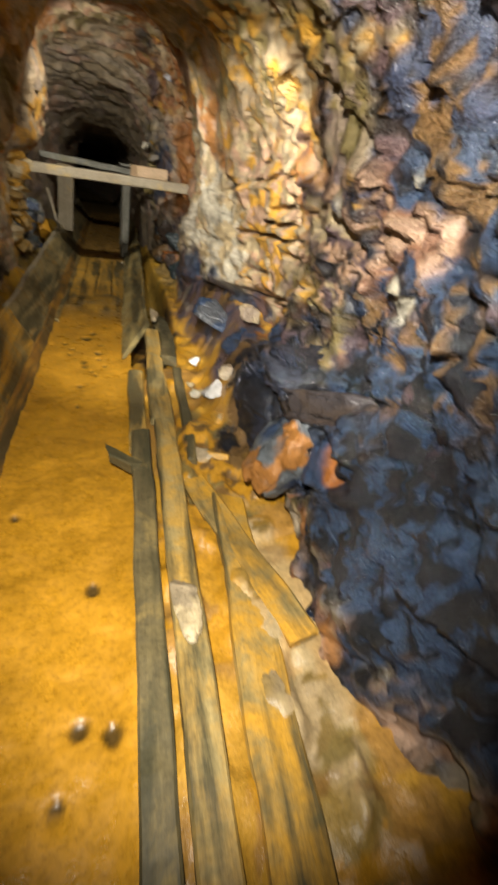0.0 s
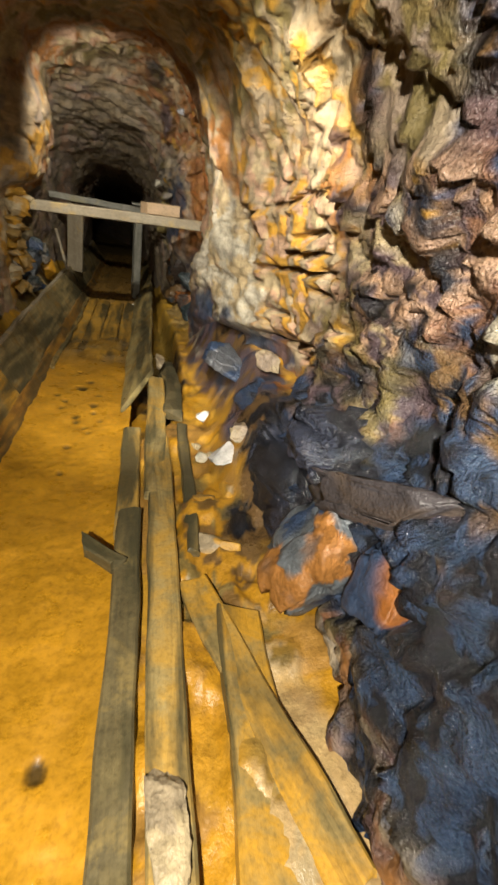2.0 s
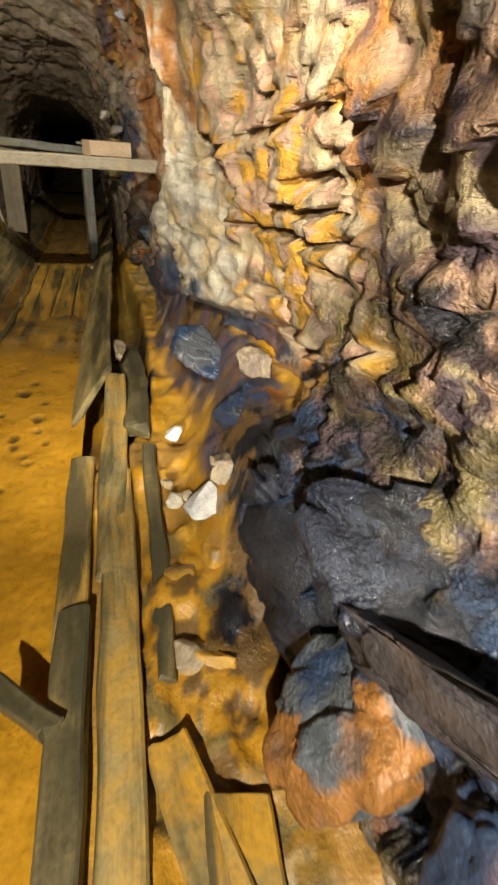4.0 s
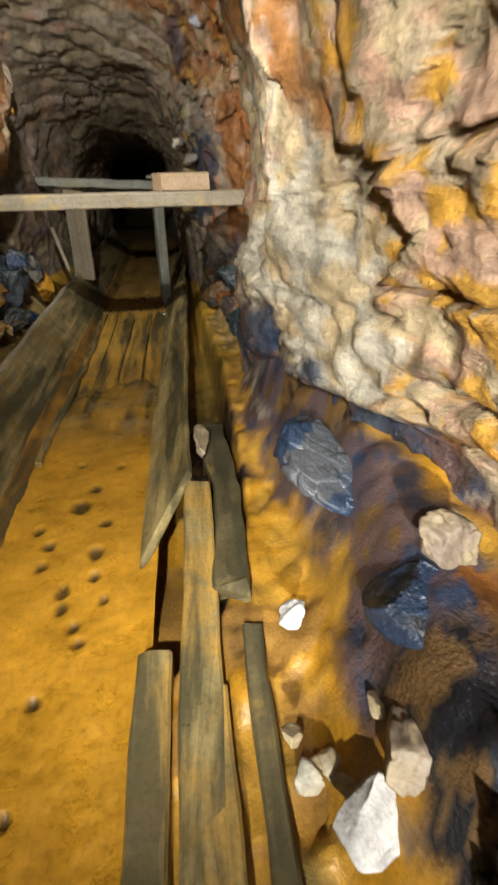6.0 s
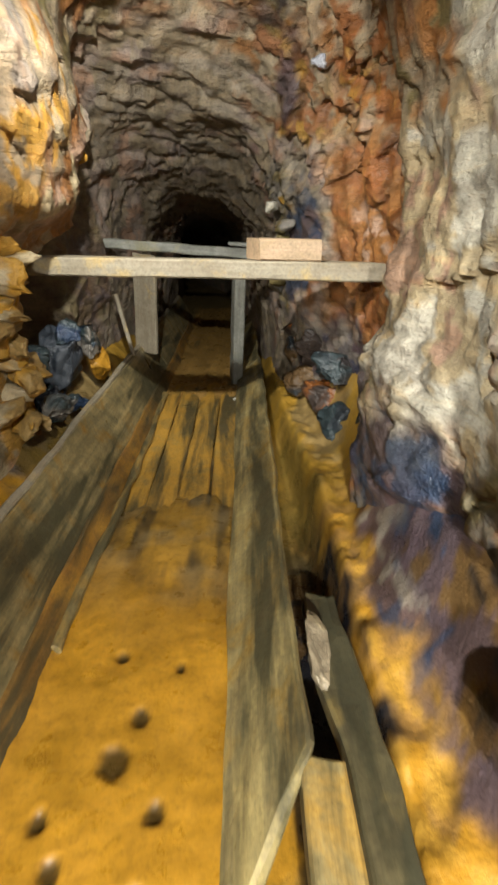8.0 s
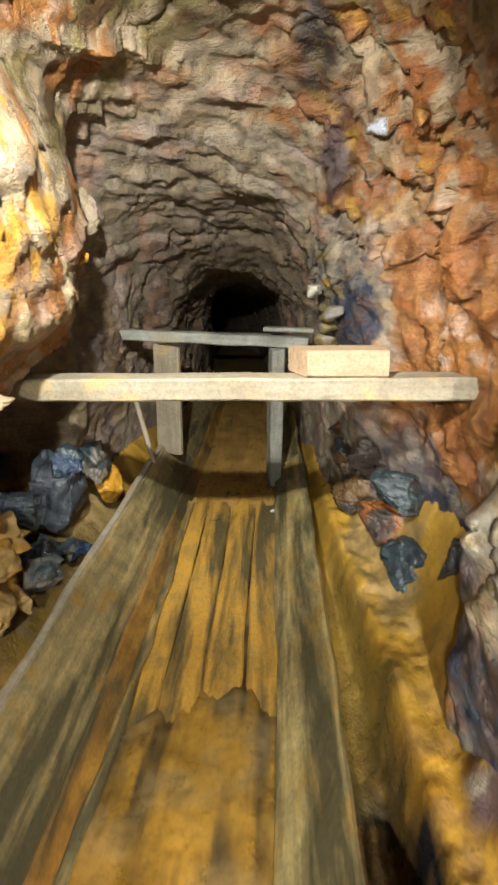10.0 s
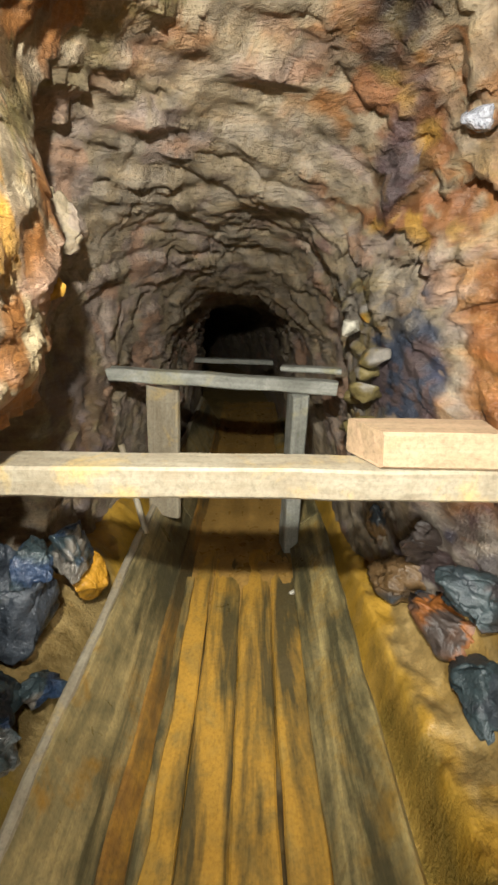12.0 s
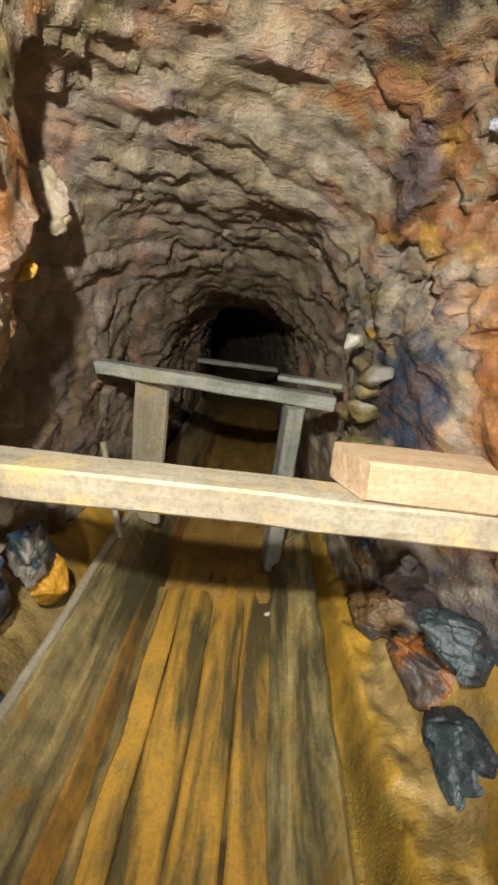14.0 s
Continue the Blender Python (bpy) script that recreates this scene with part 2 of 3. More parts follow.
def paint(p, base, zones, seed=0):
    """A colour and a wetness per point: base colours by noise, then stained or shade-dark zones with uneven borders.
    A zone: centre, radii, colours, strength, wetness."""
    n = fbm(p, 2.6, seed, 4)
    v, _ = cells(p + 0.10 * np.stack([fbm(p, 6, seed + 3), fbm(p, 6, seed + 5), fbm(p, 6, seed + 9)], 1), 5.5, seed)
    pick = np.clip((0.55 * (n - 0.28) / 0.44 + 0.45 * v) * len(base), 0, len(base) - 1e-3)
    table = np.array(base)
    low = pick.astype(int)
    up = np.minimum(low + 1, len(base) - 1)
    f = smooth(0.3, 0.7, pick - low)[:, None]
    col = table[low] * (1 - f) + table[up] * f
    wet = np.zeros(len(p))
    for k, (centre, radii, colours, strength, damp) in enumerate(zones):
        d = np.linalg.norm((p - np.array(centre)) / np.array(radii), axis=1)
        edge = fbm(p, 7.0, seed + 31 + k, 4) - 0.5
        w = smooth(1.25, 0.8, d + 1.5 * edge) * strength
        v2, _ = cells(p, 8.0, seed + 51 + k)
        pick = np.clip((0.6 * (fbm(p, 5.0, seed + 71 + k, 3) - 0.28) / 0.44 + 0.4 * v2) * len(colours), 0, len(colours) - 1e-3)
        own = np.array(colours)[pick.astype(int)]
        col = col * (1 - w[:, None]) + own * w[:, None]
        wet = wet * (1 - w) + damp * w
    return np.concatenate([col * ALBEDO_SCALE, wet[:, None]], 1)


def sheet(name, verts, faces, mat, tint=None, soft=True):
    me = bpy.data.meshes.new(name)
    me.from_pydata(verts.tolist(), [], faces)
    if tint is not None:
        att = me.attributes.new("tint", "FLOAT_COLOR", "POINT")
        att.data.foreach_set("color", np.ascontiguousarray(tint, dtype=np.float32).ravel())
    me.materials.append(mat)
    me.polygons.foreach_set("use_smooth", [soft] * len(me.polygons))
    me.update()
    return new(name, me)


def part(name, bm, mat, parent=None, label=""):
    me = bpy.data.meshes.new(name)
    bm.to_mesh(me)
    bm.free()
    me.materials.append(mat)
    ob = new(name, me)
    if parent is not None:
        ob.parent = parent
    return tagged(ob, label)


# ---- the tunnel ----
KEY_Y = (-1.6, 0.0, 1.0, 2.0, 3.0, 3.6, 3.95, 4.4, 5.15, 5.45, 5.75, 6.2, 6.6, 7.2, 8.0, 9.0, 11.0, 14.0, 20.0)
KEY_R = (1.15, 1.10, 1.06, 1.08, 1.04, 0.90, 0.80, 0.86, 0.80, 0.96, 1.02, 0.92, 0.72, 0.56, 0.50, 0.36, 0.25, -0.15, -1.90)
KEY_L = (-1.0, -0.95, -0.92, -0.90, -0.90, -0.90, -0.90, -0.85, -0.86, -0.84, -0.90, -1.00, -1.02, -0.92, -0.84, -0.74, -0.78, -1.05, -2.7)
KEY_T = (2.2, 2.2, 2.15, 2.14, 2.16, 2.22, 2.30, 2.40, 2.46, 2.48, 2.46, 2.40, 2.26, 1.98, 1.72, 1.56, 1.42, 1.22, 1.1)


def tunnel_point(y, u):
    """The plain section of the tunnel: u from 0, at the foot on the right, over the crown to 1, at the foot on the left."""
    right, left, top = np.interp(y, KEY_Y, KEY_R), np.interp(y, KEY_Y, KEY_L), np.interp(y, KEY_Y, KEY_T)
    middle, half, foot = (right + left) / 2, (right - left) / 2, 0.75
    a = np.clip((u - 0.16) / 0.68, 0, 1) * np.pi
    n = 2 / 2.7
    x = middle + half * np.sign(np.cos(a)) * np.abs(np.cos(a)) ** n
    # the rock that overhangs on the left before the recess
    height = foot + (top - foot) * np.abs(np.sin(a)) ** n
    x = x + 0.23 * smooth(4.75, 5.15, y) * smooth(6.10, 6.02, y) * smooth(1.15, 1.4, height) * smooth(2.25, 1.8, height) * (u > 0.5)
    # a rib of rock on the left near the start
    x = x + 0.50 * smooth(1.55, 2.1, y) * smooth(2.7, 2.5, y) * smooth(0.75, 1.6, height) * smooth(2.25, 1.9, height) * (u > 0.5)
    # and the dark recess behind it, which begins sooner near the floor
    mouth = 5.5 + 0.55 * smooth(1.0, 1.3, height)
    x = x - 0.62 * smooth(mouth, mouth + 0.12, y) * smooth(6.58, 6.34, y) * smooth(2.3, 1.9, height) * (u > 0.5)
    x = x - 0.10 * smooth(4.3, 4.8, y) * smooth(5.45, 5.2, y) * smooth(1.1, 0.75, height) * (u < 0.5)
    # the low wet rock on the right near the start
    x = x - 0.16 * smooth(0.2, 0.8, y) * smooth(2.6, 2.3, y) * smooth(0.84, 0.6, height - 0.9 * np.maximum(0.16 - u, 0) / 0.16) * (u < 0.5)
    z = foot + (top - foot) * np.abs(np.sin(a)) ** n
    low = np.maximum(np.maximum(0.16 - u, u - 0.84), 0) / 0.16
    z = z - low * (foot + 0.25)
    return np.stack([x, y, z], -1)


WALL_ZONES = [
    # near part of the right wall: wet, blue-black, with rust and yellow
    ((1.05, 0.7, 0.75), (0.5, 1.15, 0.75), (BLUE, BLACK, BLUE, BLACK, PURPLE), 1.0, 0.95),
    ((1.0, 1.25, 1.6), (0.5, 0.85, 0.65), (PURPLE, BLACK, BLUE, BROWN, BLACK), 0.95, 0.9),
    ((1.0, 2.1, 1.3), (0.35, 0.4, 0.35), (CREAM, PURPLE, ORANGE, OLIVE, TAUPE), 0.85, 0.4),
    ((1.0, 2.0, 0.9), (0.35, 0.4, 0.3), (BLACK, OLIVE, PURPLE), 0.8, 0.7),
    ((0.98, 2.15, 0.42), (0.4, 0.75, 0.42), (BLACK, BLACK, BLUE, BLACK, PURPLE), 1.0, 0.95),
    ((0.95, 2.9, 1.25), (0.4, 0.75, 0.7), (CREAM, PINK, BEIGE, YELLOW, PINK, CREAM), 0.95, 0.1),
    ((0.8, 2.6, 1.9), (0.5, 0.8, 0.3), (YELLOW, BEIGE, OLIVE), 0.8, 0.1),
    ((0.85, 3.75, 0.95), (0.35, 0.4, 0.5), (CREAM, WHITE, CREAM), 0.95, 0.0),
    ((0.9, 4.25, 1.5), (0.4, 0.45, 0.7), (WHITE, WHITE, CREAM, PINK), 0.95, 0.0),
    ((0.95, 4.85, 1.05), (0.35, 0.62, 0.68), (WHITE, WHITE, CREAM, PINK), 0.95, 0.0),
    ((0.95, 3.75, 0.45), (0.4, 0.9, 0.22), (PURPLE, BLUE, GREY), 0.9, 0.4),
    ((1.0, 4.9, 0.4), (0.5, 0.7, 0.35), (BLUE, PURPLE, BLUE), 0.9, 0.5),
    ((1.0, 5.42, 1.1), (0.3, 0.22, 0.7), (YELLOW, CREAM, ORANGE), 0.9, 0.2),
    ((0.9, 6.05, 1.2), (0.5, 0.5, 0.9), (ORANGE, RUST, ORANGE, PINK), 0.95, 0.2),
    ((0.8, 6.3, 0.4), (0.5, 0.7, 0.3), (BLUE, GREY, PURPLE), 0.9, 0.4),
    ((0.6, 6.2, 2.1), (0.5, 0.7, 0.4), (YELLOW, RUST, BEIGE, ORANGE), 0.85, 0.2),
    ((0.55, 7.1, 1.2), (0.25, 0.4, 0.5), (YELLOW, OLIVE, GREY, CREAM), 0.8, 0.2),
    ((0.18, 7.4, 1.75), (0.16, 0.25, 0.14), ((0.40, 0.16, 0.17), PINK, PURPLE), 0.85, 0.1),
    ((0.34, 6.15, 2.25), (0.09, 0.25, 0.2), (BLUE, BLACK, OLIVE), 0.9, 0.5),
    ((0.46, 6.5, 2.0), (0.09, 0.25, 0.2), (BLUE, PURPLE, BROWN), 0.9, 0.4),
    ((0.62, 6.75, 1.2), (0.2, 0.28, 0.4), (PURPLE, BLUE, TAUPE), 0.9, 0.3),
    ((0.95, 1.62, 1.72), (0.35, 0.20, 0.28), (BEIGE, OLIVE, TAUPE, BEIGE), 0.9, 0.3),
    ((0.95, 1.68, 1.32), (0.35, 0.28, 0.24), (ORANGE, CREAM, PURPLE, PINK, BLACK, YELLOW), 0.9, 0.6),
    ((0.95, 1.25, 1.30), (0.35, 0.25, 0.25), (PURPLE, PINK, (0.30, 0.16, 0.10), BLUE, BLACK, WHITE), 0.85, 0.8),
    ((0.98, 2.5, 0.45), (0.4, 0.42, 0.28), (BLACK, BLUE, BLACK), 0.95, 0.9),
    # left side
    ((-0.9, 5.3, 0.75), (0.4, 0.35, 0.5), (YELLOW, CREAM, YELLOW), 0.9, 0.1),
    ((-0.8, 5.2, 1.7), (0.4, 0.5, 0.5), (YELLOW, BEIGE, GREY), 0.85, 0.1),
    ((-1.1, 6.0, 0.7), (0.5, 0.4, 0.6), (BLACK, BLUE, GREY), 0.95, 0.7),
    ((-1.0, 6.9, 0.9), (0.4, 0.4, 0.5), (PURPLE, BROWN, OLIVE), 0.7, 0.2),
    ((-0.95, 3.0, 0.9), (0.4, 1.6, 1.0), (OLIVE, GREY, BROWN, YELLOW), 0.8, 0.3),
    ((0.1, 2.6, 2.1), (1.0, 1.5, 0.4), (YELLOW, OLIVE, BEIGE, YELLOW, CREAM), 0.9, 0.2),
]


SLIT_AXIS = (0.0, 0.12, 0.993)
BED_AXIS = np.array([0.50, -0.40, 0.77]) / 1.0015


def rock_relief(p):
    """How far the rock stands out of the plain section, towards the inside: bulges, ledges along the beds, broken faces, cracks and slits."""
    y, z = p[:, 1], p[:, 2]
    inner, near = smooth(5.0, 5.7, y), smooth(2.7, 2.1, y)
    big, mid = fbm(p, 1.3, 3, 3) - 0.5, fbm(p, 4.0, 11, 3) - 0.5
    warp = p + 0.16 * np.stack([fbm(p, 2.2, 21), fbm(p, 2.2, 23), fbm(p, 2.2, 25)], 1)
    s = warp @ BED_AXIS
    # broken ledges along the dipping beds, coarse and fine
    u = s / 0.15 + 0.8 * fbm(p, 1.6, 27, 2)
    k = np.floor(u).astype(np.int64)
    present = smooth(0.46, 0.64, fbm(p + k[:, None] * 1.37, 1.9, 33, 3))
    ledge = present * (u - k) * (0.3 + 0.7 * hash3(k, 0 * k, 0 * k, 5))
    u2 = s / 0.042 + 0.8 * fbm(p, 3.0, 28, 2)
    k2 = np.floor(u2).astype(np.int64)
    thin = smooth(0.48, 0.62, fbm(p + k2[:, None] * 0.77, 3.4, 35, 2)) * (u2 - k2)
    # rough grain drawn out along the beds
    grain = fbm(p * 2.0 + BED_AXIS * (s * 11.0)[:, None], 1.0, 29, 4) - 0.5
    # blocks with tilted faces
    v, edge, tilt = cells(warp, 2.3, 41, True)
    v2, edge2, tilt2 = cells(warp * np.array([1.0, 0.8, 1.25]), 6.5, 43, True)
    v3, edge3, tilt3 = cells(warp, 13.0, 44, True)
    broken = smooth(0.35, 0.62, fbm(p, 1.8, 45, 2))
    rubbly = np.maximum(near, inner * smooth(0.25, 0.55, p[:, 0]) * smooth(1.2, 1.7, z))
    d = 0.22 * big + 0.06 * mid
    d += (0.08 + 0.92 * inner) * (0.055 * ledge + 0.014 * thin) + (0.35 + 0.65 * inner) * 0.045 * grain
    d += (0.75 - 0.35 * inner) * (0.05 * (v - 0.5) + 0.10 * tilt)
    d += np.maximum(rubbly, 0.10 + broken * 0.3 * np.maximum(inner, p[:, 0] < 0)) * (0.05 * (v2 - 0.5) + 0.085 * tilt2) - 0.02 * rubbly * smooth(0.10, 0.0, edge2)
    d += 1.1 * np.maximum(rubbly, 0.18 + 0.32 * smooth(3.6, 3.1, y)) * (0.022 * (v3 - 0.5) + 0.045 * tilt3)
    # joints that cross the beds, steep
    joint = np.abs(fbm(p * np.array([1.0, 1.0, 0.45]), 2.1, 49, 3) - 0.5)
    d -= 0.05 * smooth(0.013, 0.0, joint) * smooth(0.45, 0.6, fbm(p, 1.7, 50, 2)) * (1 - near)
    # thin slits along the beds of the right wall
    bedding = np.array(SLIT_AXIS)
    q = p + 0.05 * np.stack([fbm(p, 4.0, 51), fbm(p, 4.0, 53), fbm(p, 4.0, 55)], 1)
    s2 = (q @ bedding) / 0.078
    seam2 = np.abs(s2 - np.round(s2))
    along_bed = q - (q @ bedding)[:, None] * bedding
    k3 = np.round(s2)[:, None] * np.array([[3.1, 1.7, 2.3]])
    mask = smooth(0.50, 0.58, fbm(along_bed * np.array([1.0, 0.55, 1.0]) + k3, 5.0, 57, 2))
    here = smooth(2.1, 2.5, y) * smooth(5.3, 4.9, y) * smooth(1.75, 1.2, z) * smooth(0.35, 0.45, p[:, 0])
    here = here * (1 - 0.85 * smooth(3.2, 3.7, y))
    d -= here * (0.12 * mask * smooth(0.26, 0.05, seam2) + 0.035 * (hash3(np.floor(s2 + 0.5).astype(np.int64), 0 * k, 0 * k, 9) - 0.5))
    # the beds overhang the bank below them
    lip = 0.80 - 0.20 * (y - 2.9) + 0.06 * (fbm(p, 5.0, 59, 2) - 0.5)
    d -= 0.17 * smooth(0.0, 0.09, lip - z) * smooth(2.4, 2.7, y) * smooth(5.3, 4.6, y) * (p[:, 0] > 0.3)
    return d + (0.05 + 0.035 * (1 - inner)) * (fbm(p, 9.0, 47, 4) - 0.5)


def build_tunnel():
    ys = np.concatenate([np.arange(-1.6, -0.2, 0.06), np.arange(-0.2, 7.6, 0.02), np.arange(7.6, 10.0, 0.04), np.arange(10.0, 20.01, 0.12)])
    fine = np.linspace(0, 1, 4001)
    ring = tunnel_point(np.full(4001, 4.0), fine)
    run = np.concatenate([[0], np.cumsum(np.linalg.norm(np.diff(ring, axis=0), axis=1))])
    us = np.interp(np.linspace(0, run[-1], 351), run, fine)
    first, second = int(np.searchsorted(us, 0.332)), int(np.searchsorted(us, 0.668))
    yy, uu = np.meshgrid(ys, us, indexing="ij")
    yy, uu = yy.ravel(), uu.ravel()
    p = tunnel_point(yy, uu)
    centre = np.stack([np.interp(yy, KEY_Y, [(r + l) / 2 for r, l in zip(KEY_R, KEY_L)]), yy, np.full(len(yy), 0.9)], 1)
    inward = centre - p
    inward[:, 2] *= smooth(0.5, 1.3, np.abs(p[:, 2])) * 0.9 + 0.1
    inward /= np.linalg.norm(inward, axis=1)[:, None]
    p = p + inward * (rock_relief(p) * (1 - 0.6 * smooth(0.8, 0.3, p[:, 2]) * smooth(4.0, 5.0, p[:, 1])))[:, None]
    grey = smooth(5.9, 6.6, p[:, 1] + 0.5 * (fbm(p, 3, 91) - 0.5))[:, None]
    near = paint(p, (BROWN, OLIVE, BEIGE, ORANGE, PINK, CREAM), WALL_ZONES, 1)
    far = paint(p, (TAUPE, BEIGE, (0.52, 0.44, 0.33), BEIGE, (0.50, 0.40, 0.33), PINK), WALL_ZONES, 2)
    far[:, :3] *= 0.8  # rock deeper in is painted darker, to cut bounced light and deepen the shadows
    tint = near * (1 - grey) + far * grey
    cols = len(us)
    for name, a, b, label in (("wall_right", 0, first, "jagged rock wall stained cream, orange and blue-black"),
                              ("ceiling", first, second, "rough hewn rock roof in buff and grey beds"),
                              ("wall_left", second, 350, "jagged rock wall in yellow, grey and black")):
        keep = (np.arange(len(ys))[:, None] * cols + np.arange(a, b + 1)[None, :]).ravel()
        n = b - a + 1
        r, c = np.meshgrid(np.arange(len(ys) - 1), np.arange(n - 1), indexing="ij")
        i = (r * n + c).ravel()
        faces = np.stack([i, i + 1, i + n + 1, i + n], 1).tolist()
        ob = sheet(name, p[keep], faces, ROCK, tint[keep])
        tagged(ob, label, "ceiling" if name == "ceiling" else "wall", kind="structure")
    for name, y in (("wall_back", -1.58), ("wall_end", 19.9)):
        edge = tunnel_point(np.full(40, y), np.linspace(0, 1, 40))
        edge = (edge - (edge.mean(0))) * 1.25 + edge.mean(0)
        back = edge + (0, -0.3 if y < 0 else 0.3, 0)
        n = len(edge)
        faces = [list(range(n)), list(range(2 * n - 1, n - 1, -1))] + [[i, i + 1, n + i + 1, n + i] for i in range(n - 1)]
        ob = sheet(name, np.concatenate([edge, back]), faces, ROCK, paint(np.concatenate([edge, back]), (GREY, TAUPE, BEIGE), [], 4), False)
        tagged(ob, "rough rock closing the tunnel", "wall", kind="structure")


build_tunnel()

# ---- the ground: mud banks beside the flume ----
BANK_ZONES = [
    ((0.85, 3.55, 0.4), (0.14, 0.30, 0.3), (BLUE, GREY, BLUE), 0.95, 0.5),
    ((0.85, 2.80, 0.4), (0.20, 0.28, 0.3), (BLUE, PURPLE, BLUE), 0.95, 0.6),
    ((0.78, 4.6, 0.3), (0.16, 0.40, 0.3), (BLUE, PURPLE, GREY), 0.9, 0.5),
    # the gap right of the flume: its shade is painted black into the mud
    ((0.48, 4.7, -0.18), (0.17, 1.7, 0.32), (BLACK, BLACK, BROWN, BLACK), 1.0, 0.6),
    ((0.90, 4.1, 0.35), (0.19, 0.9, 0.4), (BLUE, PURPLE, BROWN, BLACK), 0.95, 0.5),
    ((0.97, 3.1, 0.4), (0.13, 0.5, 0.3), (BROWN, PURPLE, BLUE, RUST), 0.9, 0.4),
    ((0.62, 1.85, 0.12), (0.24, 0.6, 0.25), (BROWN, OLIVE, OCHRE, BROWN, OCHRE), 0.85, 0.4),
    ((0.74, 0.5, 0.1), (0.16, 0.5, 0.2), (BROWN, OLIVE, OCHRE), 0.7, 0.4),
    ((0.75, 1.0, 0.1), (0.16, 0.7, 0.2), (BEIGE, CREAM, OLIVE), 0.6, 0.3),
    ((0.95, 2.25, 0.3), (0.24, 0.5, 0.5), (BLACK, BLACK, BROWN, BLACK), 1.0, 0.8),
    ((0.72, 6.3, 0.2), (0.14, 0.6, 0.4), (BLUE, TAUPE, PURPLE), 0.85, 0.4),
    ((-0.85, 5.9, 0.3), (0.2, 0.7, 0.4), (BLACK, BLUE, GREY), 0.9, 0.6),
]


def bank_height(x, y):
    right = 0.07 + 0.44 * smooth(0.68, 0.99, x + 0.05 * np.sin(3.1 * y)) * smooth(1.9, 2.5, y)
    gap = smooth(3.2, 3.8, y) * smooth(7.2, 5.2, y)
    left = 0.05 + 0.32 * smooth(-0.6, -0.95, x)
    mid = -0.10 - 0.18 * gap * (x > 0)
    early = smooth(3.3, 2.9, y)
    z = np.where(x > 0, mid + (right - mid) * smooth(0.40 + 0.13 * gap - 0.20 * early, 0.50 + 0.11 * gap - 0.22 * early, x), mid + (left - mid) * smooth(-0.55, -0.7, x))
    return z


def build_ground():
    ys = np.concatenate([np.arange(-1.7, 0.0, 0.06), np.arange(0.0, 7.8, 0.02), np.arange(7.8, 20.1, 0.1)])
    xs = np.concatenate([np.arange(-1.5, -0.5, 0.025), np.arange(-0.5, 0.17, 0.08), np.arange(0.18, 1.4, 0.015)])
    yy, xx = (a.ravel() for a in np.meshgrid(ys, xs, indexing="ij"))
    z = bank_height(xx, yy)
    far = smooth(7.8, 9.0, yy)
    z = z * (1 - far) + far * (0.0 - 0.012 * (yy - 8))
    p = np.stack([xx, yy, z], 1)
    lump, edge = cells(p, 6.0, 61)
    side = smooth(0.42, 0.55, np.abs(xx))
    p[:, 2] += side * (0.09 * (fbm(p, 3, 63, 4) - 0.5) + 0.03 * (lump - 0.5) * smooth(0.0, 0.3, edge) + 0.045 * (fbm(p, 10, 64, 4) - 0.5) + 0.016 * (fbm(p, 28, 65, 2) - 0.5))
    mound = smooth(0.22, 0.34, xx) * smooth(1.0, 0.85, xx) * smooth(3.2, 2.9, yy)
    p[:, 2] += mound * (0.05 * smooth(0.48, 0.66, fbm(p * np.array([1.0, 0.6, 1.0]), 6.0, 67, 4)) - 0.01)
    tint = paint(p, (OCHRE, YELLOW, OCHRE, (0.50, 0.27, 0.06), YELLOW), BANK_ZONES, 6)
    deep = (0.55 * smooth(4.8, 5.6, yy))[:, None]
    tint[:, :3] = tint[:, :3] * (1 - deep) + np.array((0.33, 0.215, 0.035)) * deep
    tint[:, 3] = np.maximum(tint[:, 3], 0.35)
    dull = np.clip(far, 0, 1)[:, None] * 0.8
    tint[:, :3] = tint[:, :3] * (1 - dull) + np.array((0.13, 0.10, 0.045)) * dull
    n = len(xs)
    r, c = np.meshgrid(np.arange(len(ys) - 1), np.arange(n - 1), indexing="ij")
    i = (r * n + c).ravel()
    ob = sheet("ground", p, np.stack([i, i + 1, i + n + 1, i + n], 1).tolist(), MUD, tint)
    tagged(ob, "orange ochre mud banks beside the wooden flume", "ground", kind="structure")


build_ground()

# ---- the flume ----
PITS = [(-0.15, 3.95, 0.040), (-0.10, 4.08, 0.028), (-0.02, 3.82, 0.026), (-0.30, 3.80, 0.024), (-0.235, 3.70, 0.026), (-0.035, 3.63, 0.032),
        (-0.24, 3.58, 0.022), (-0.13, 3.44, 0.028), (-0.02, 3.50, 0.022), (-0.12, 3.36, 0.026), (-0.06, 3.27, 0.022), (0.03, 3.38, 0.020),
        (-0.03, 3.2, 0.02), (-0.127, 3.0, 0.022), (-0.12, 2.7, 0.018), (0.05, 1.15, 0.03), (-0.31, 1.6, 0.02), (0.0, 0.39, 0.025),
        (0.04, 0.6, 0.03), (0.14, 0.57, 0.032), (-0.2, 4.3, 0.02), (0.0, 4.25, 0.016)]


